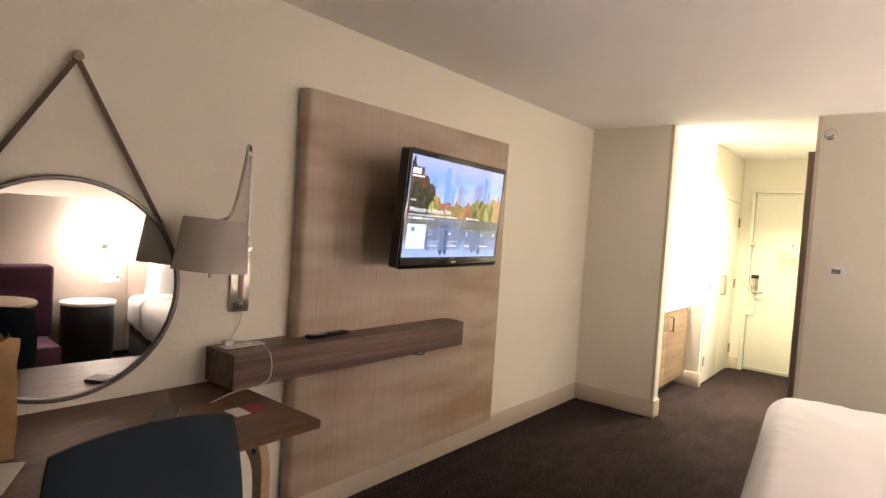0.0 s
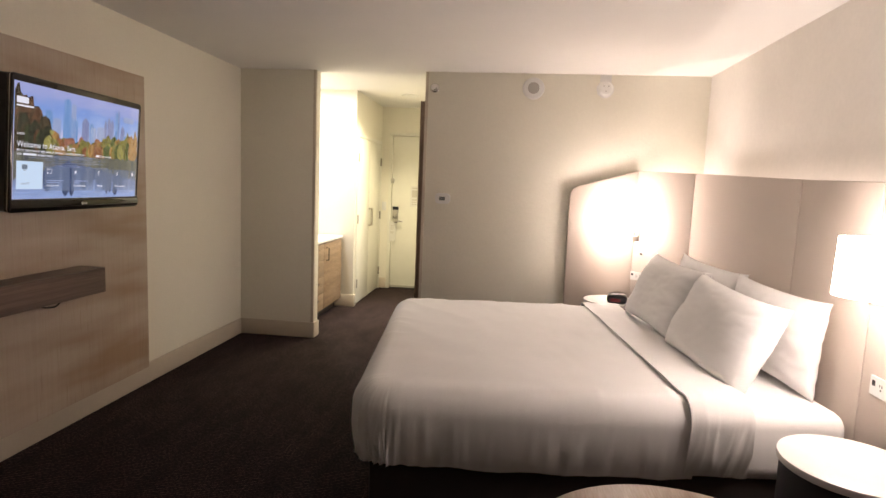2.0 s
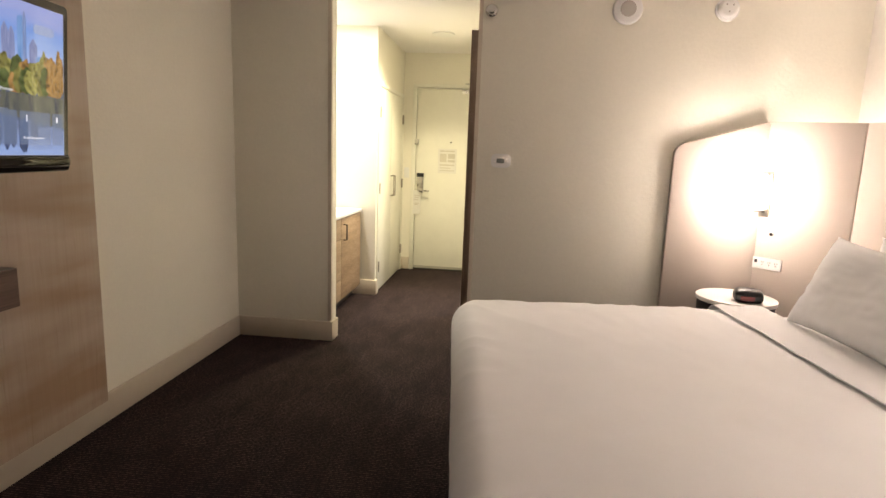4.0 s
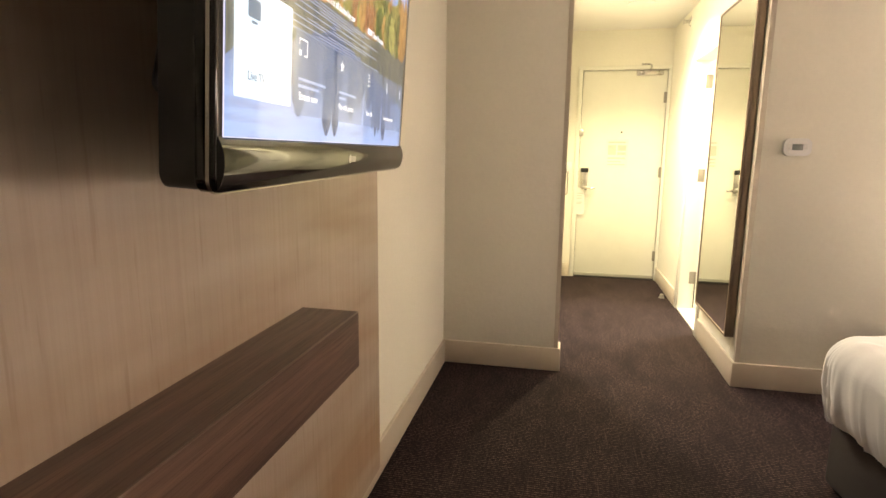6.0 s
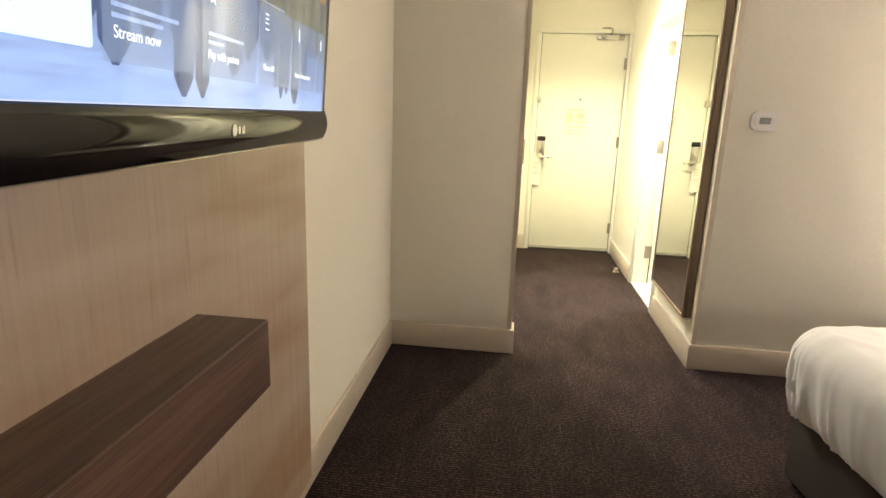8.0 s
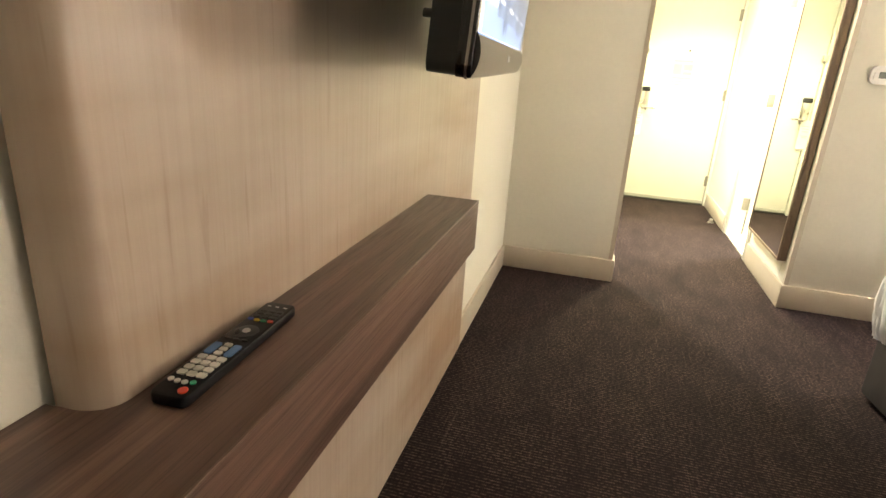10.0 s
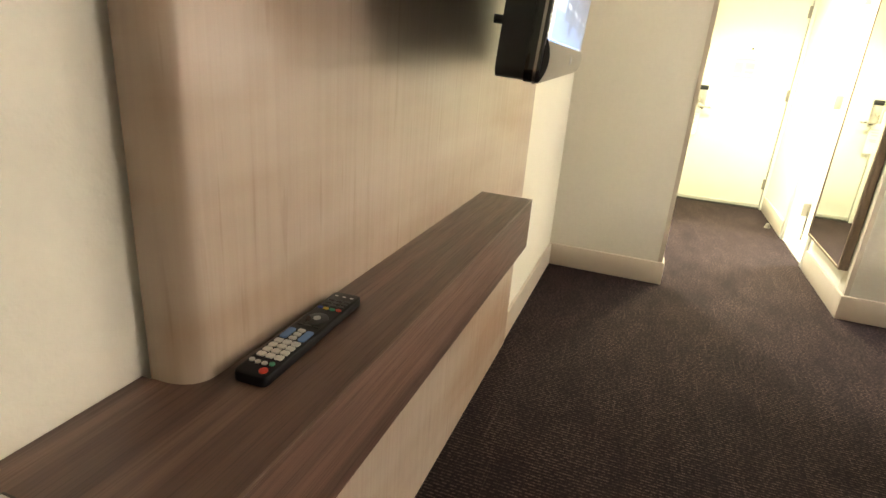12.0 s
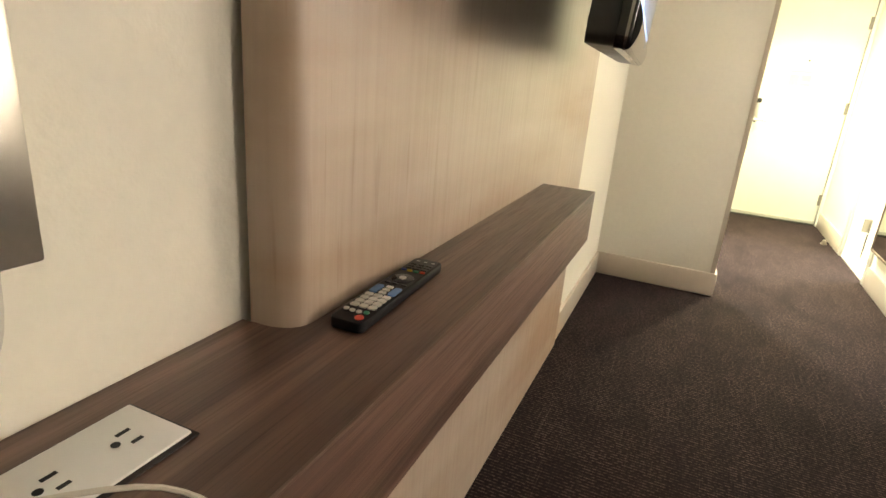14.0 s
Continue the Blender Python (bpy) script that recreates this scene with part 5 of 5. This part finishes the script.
pillow(leaning(1.43, 2.68, 0.795, 66, 9, -3), 0.72, 0.41, 0.115, 2.1, "plump white pillow leaning in front on the bed")
pillow(leaning(1.37, 3.40, 0.82, 66, 9, -2), 0.70, 0.42, 0.115, 5.3, "plump white pillow leaning in front on the bed")
pillow(leaning(1.665, 2.69, 0.805, 86, 6, -1), 0.70, 0.40, 0.08, 8.4, "plump white pillow leaning on the headboard")
pillow(leaning(1.585, 3.36, 0.815, 82, 9, -2), 0.70, 0.42, 0.08, 11.6, "plump white pillow leaning on the headboard")

# ---- headboard ----
hb = thing("headboard", (1.8, 3.0, 0), "tall beige upholstered headboard wrapping the room corner", "headboard")
HX = 1.78


def board(name, a, b, tops, thick=0.05, z0=0.06, curve=0.0, parent=hb):
    """An upholstered panel from plan point a to b with its top line through tops, as (share, height)."""
    a, b = Vector((*a, 0)), Vector((*b, 0))
    L = (b - a).length
    out = [(0.002, z0), (L - 0.002, z0)] + [(min(max(s * L, 0.002), L - 0.002), z) for s, z in reversed(tops)]
    bm = bmesh.new()
    d = (b - a).normalized()
    m = Matrix.Translation(a) @ Matrix(((d.x, 0, d.y, 0), (d.y, 0, -d.x, 0), (0, 1, 0, 0), (0, 0, 0, 1)))
    prism(bm, out, thick, m @ pose(0, 0, -thick))
    bmesh.ops.bevel(bm, geom=bm.edges[:], offset=0.006, segments=2, profile=0.6, affect="EDGES")
    return part(name, bm, HEADBOARD, parent)


K, C0, C1, D1 = (1.457, 4.715), (HX, 4.33), (HX, 2.80), (HX, 2.21)
# added unseen post: stops cove light leaking between wing and corner panels
part("corner_post", B(1.452, 1.495, 4.722, 4.765, 0.06, 1.585), HEADBOARD, hb)
curl = [(0.09 * (1 - math.cos(radians(a))) / 0.53, 1.375 + 0.09 * math.sin(radians(a))) for a in range(0, 91, 15)]
board("wing_panel", (0.925, 4.735), K, curl + [(1, 1.598)])
board("corner_panel", K, C0, [(0, 1.598), (1, 1.578)])
board("back_panel", C0, C1, [(0, 1.578), (1, 1.508)])
board("back_panel", C1, D1, [(0, 1.508), (1, 1.488)])
sweep = [(0.0, 1.488), (0.38, 1.485)] + [(0.38 + 0.12 * t, 1.485 - 0.52 * (3 * t * t - 2 * t ** 3)) for t in np.linspace(0.1, 1, 8)] + [(1.0, 0.955)]
board("side_panel", D1, (HX, -0.30), [(float(s), float(z)) for s, z in sweep])


def bedside_lamp(at, wall, normal, label, fabric, disc):
    """A lit fabric drum on a short bracket; at: the shade's middle."""
    s = thing("bedside_lamp", wall, label, "bedside lamp", "lamps beside the bed")
    x, y, z = at
    turn = math.degrees(math.atan2(normal[1], normal[0]))
    m = pose(*wall, 0, 0, turn)
    part("backplate", box(bmesh.new(), 0, 0.012, -0.03, 0.03, -0.14, 0.13, bevel=0.003), CHROME, s, "brushed nickel plate")
    s.children[-1].data.transform(m)
    end = m.inverted() @ Vector((x, y, z - 0.115))
    bm = tube(bmesh.new(), arc_points([(0.01, 0, -0.10), (0.05, 0, -0.10), (end.x * 0.7, end.y * 0.7, -0.10), (end.x, end.y, end.z)], 5), 0.008, 10)
    cyl(bm, pose(end.x, end.y, end.z), 0.016, 0.04, seg=16)
    part("arm", bm, CHROME, s, "nickel bracket arm").data.transform(m)
    bm = cyl(bmesh.new(), pose(x, y, z - 0.10), 0.102, 0.20, r2=0.098, seg=48, caps=False)
    bmesh.ops.solidify(bm, geom=bm.faces[:], thickness=0.002)
    shd = part("shade", bm, fabric, s, "glowing white fabric shade", smooth=60)
    for zz in (-0.092, 0.094):
        part("diffuser", cyl(bmesh.new(), pose(x, y, z + zz), 0.096, 0.002, seg=40), disc if zz > 0 else fabric, shd, "white diffuser disc")
    bm = bmesh.new()
    for k in range(3):
        a = radians(120 * k)
        tube(bm, [(x, y, z + 0.08), (x + 0.097 * math.cos(a), y + 0.097 * math.sin(a), z + 0.09)], 0.002, 6)
    part("spider", bm, CHROME, shd)
    return s


bedside_lamp(NEAR_LAMP, (HX - 0.003, 2.01, 1.17), (-1, 0), "lit bedside lamp with a white drum shade above the near nightstand", SHADE_NEAR, DISC_NEAR)
bedside_lamp(FAR_LAMP, (1.475, 4.69, 1.17), (-0.766, -0.643), "lit bedside lamp with a white drum shade in the headboard's corner", SHADE_FAR, DISC_FAR)


def outlet_plate(m, label, n=3):
    s = tagged(new("wall_outlet"), label, "power outlet", "outlets beside the bed")
    s.matrix_basis = m
    part_in("plate", prism(bmesh.new(), rounded(0.17, 0.07, 0.004), 0.006), WHITEPLASTIC, s)
    part_in("port", B(-0.074, -0.056, 0.0, 0.02, 0.006, 0.0068), HOLE, s, smooth=0)
    for k in range(n):
        x = -0.025 + 0.04 * k
        for a in (-0.006, 0.006):
            part_in("slot", B(x + a - 0.0015, x + a + 0.0015, 0.004, 0.014, 0.006, 0.0068), HOLE, s, smooth=0)
        part_in("slot", cyl(bmesh.new(), pose(x, -0.006, 0.006), 0.0035, 0.0008, seg=10), HOLE, s, smooth=0)
    return s


outlet_plate(pose(HX, 2.06, 0.75, 90, 0, -90), "white outlet plate on the headboard beside the bed")
outlet_plate(pose(1.512, 4.648, 0.745, 90, 0, -50), "white outlet plate on the headboard's corner panel")
for m in (pose(HX, 2.05, 0.925, 90, 0, -90), pose(1.515, 4.645, 0.93, 90, 0, -50)):
    kn = tagged(new("lamp_switch"), "small dark round lamp switch on the headboard", "switch", "switches beside the bed")
    kn.matrix_basis = m
    part_in("ring", cyl(bmesh.new(), pose(0, 0, 0), 0.014, 0.003, seg=20, bevel=0.001), CHROME, kn)
    part_in("knob", cyl(bmesh.new(), pose(0, 0, 0.003), 0.009, 0.008, seg=16, bevel=0.002), DARKMETAL, kn)


def nightstand(x, y, label):
    s = thing("nightstand", (x, y, 0), label, "nightstand", "drum nightstands")
    part("drum", cyl(bmesh.new(), pose(x, y, 0.0), 0.205, 0.555, seg=48, bevel=0.004), DARKDRUM, s, "dark drum body")
    part("top", cyl(bmesh.new(), pose(x, y, 0.556), 0.215, 0.024, seg=56, bevel=0.003), WHITETOP, s, "round white top")
    return s


nightstand(1.56, 1.83, "dark drum nightstand with a round white top near the sofa")
nightstand(1.265, 4.42, "dark drum nightstand with a round white top in the corner")
clk = thing("alarm_clock", (1.30, 4.27, 0.58), "small black alarm clock with a red display on the nightstand", "alarm clock")
bm = cushion(0.15, 0.11, 0.045, 0.02, 0.012, pose(1.28, 4.30, 0.605, 0, 0, -12))
part("case", bm, BLACK, clk)
CLOCKRED = glow("clock_red", (0.8, 0.05, 0.06), 0.12)
part("display", B(1.235, 1.305, 4.2405, 4.2435, 0.60, 0.622), CLOCKRED, clk, "red lit display", smooth=0)
clk.children[-1].data.transform(Matrix.Translation((1.28, 4.30, 0)) @ pose(0, 0, 0, 0, 0, -12) @ Matrix.Translation((-1.28, -4.30, 0)))

# ---- sitting corner ----
rt = thing("round_table", (0.79, 0.97, 0), "small round wooden table in front of the sofa", "table")
part("tabletop", cyl(bmesh.new(), pose(0.79, 0.97, 0.70), 0.325, 0.022, seg=64, bevel=0.004), TABLEWOOD, rt)
part("column", cyl(bmesh.new(), pose(0.79, 0.97, 0.012), 0.03, 0.688, seg=24), DARKMETAL, rt)
part("base_plate", cyl(bmesh.new(), pose(0.79, 0.97, 0), 0.2, 0.012, seg=40, bevel=0.003), DARKMETAL, rt)
sofa = thing("sofa", (1.4, 0.6, 0), "dark purple upholstered sofa below the headboard", "sofa")
part("backrest", B(1.50, 1.735, -0.25, 1.56, 0.30, 0.90, bevel=0.03, segments=4), PURPLE, sofa)
for y0, y1 in ((-0.24, 0.555), (0.565, 1.36)):
    part("seat_cushion", B(1.02, 1.495, y0, y1, 0.31, 0.45, bevel=0.035, segments=4), PURPLE, sofa)
part("frame", B(1.05, 1.70, -0.22, 1.52, 0.09, 0.305, bevel=0.01), PURPLE, sofa)
for x in (1.10, 1.66):
    for y in (-0.15, 1.33):
        part("foot", cyl(bmesh.new(), pose(x, y, 0), 0.018, 0.09, r2=0.024, seg=14), DARKMETAL, sofa)
pic = thing("picture_frame", (XR, 0.55, 1.35), "white framed picture on the wall above the sofa", "picture")
for d in ((XR - 0.03, XR, 0.20, 0.225, 1.35, 1.95), (XR - 0.03, XR, 0.875, 0.90, 1.35, 1.95), (XR - 0.03, XR, 0.225, 0.875, 1.35, 1.375), (XR - 0.03, XR, 0.225, 0.875, 1.925, 1.95)):
    part("frame_bar", B(*d, bevel=0.003), WHITETOP, pic)
part("print", B(XR - 0.012, XR - 0.002, 0.226, 0.874, 1.376, 1.924), plain("pale_print", (0.5, 0.47, 0.42), 0.6, vary=0.2, scale=4), pic)
# small round downlights of the hall and the niche
for x, y in ((-0.75, 6.45), (-1.66, 5.55)):
    dl = thing("downlight", (x, y, HC), "small round recessed ceiling downlight", "ceiling light", "downlights")
    bm = bmesh.new()
    ringpts = [(0.105 * math.cos(t), 0.105 * math.sin(t)) for t in np.linspace(0, 2 * math.pi, 40, endpoint=False)]
    prism(bm, ringpts, 0.008, pose(x, y, HC - 0.0085))
    part("trim_ring", bm, WHITEPLASTIC, dl)
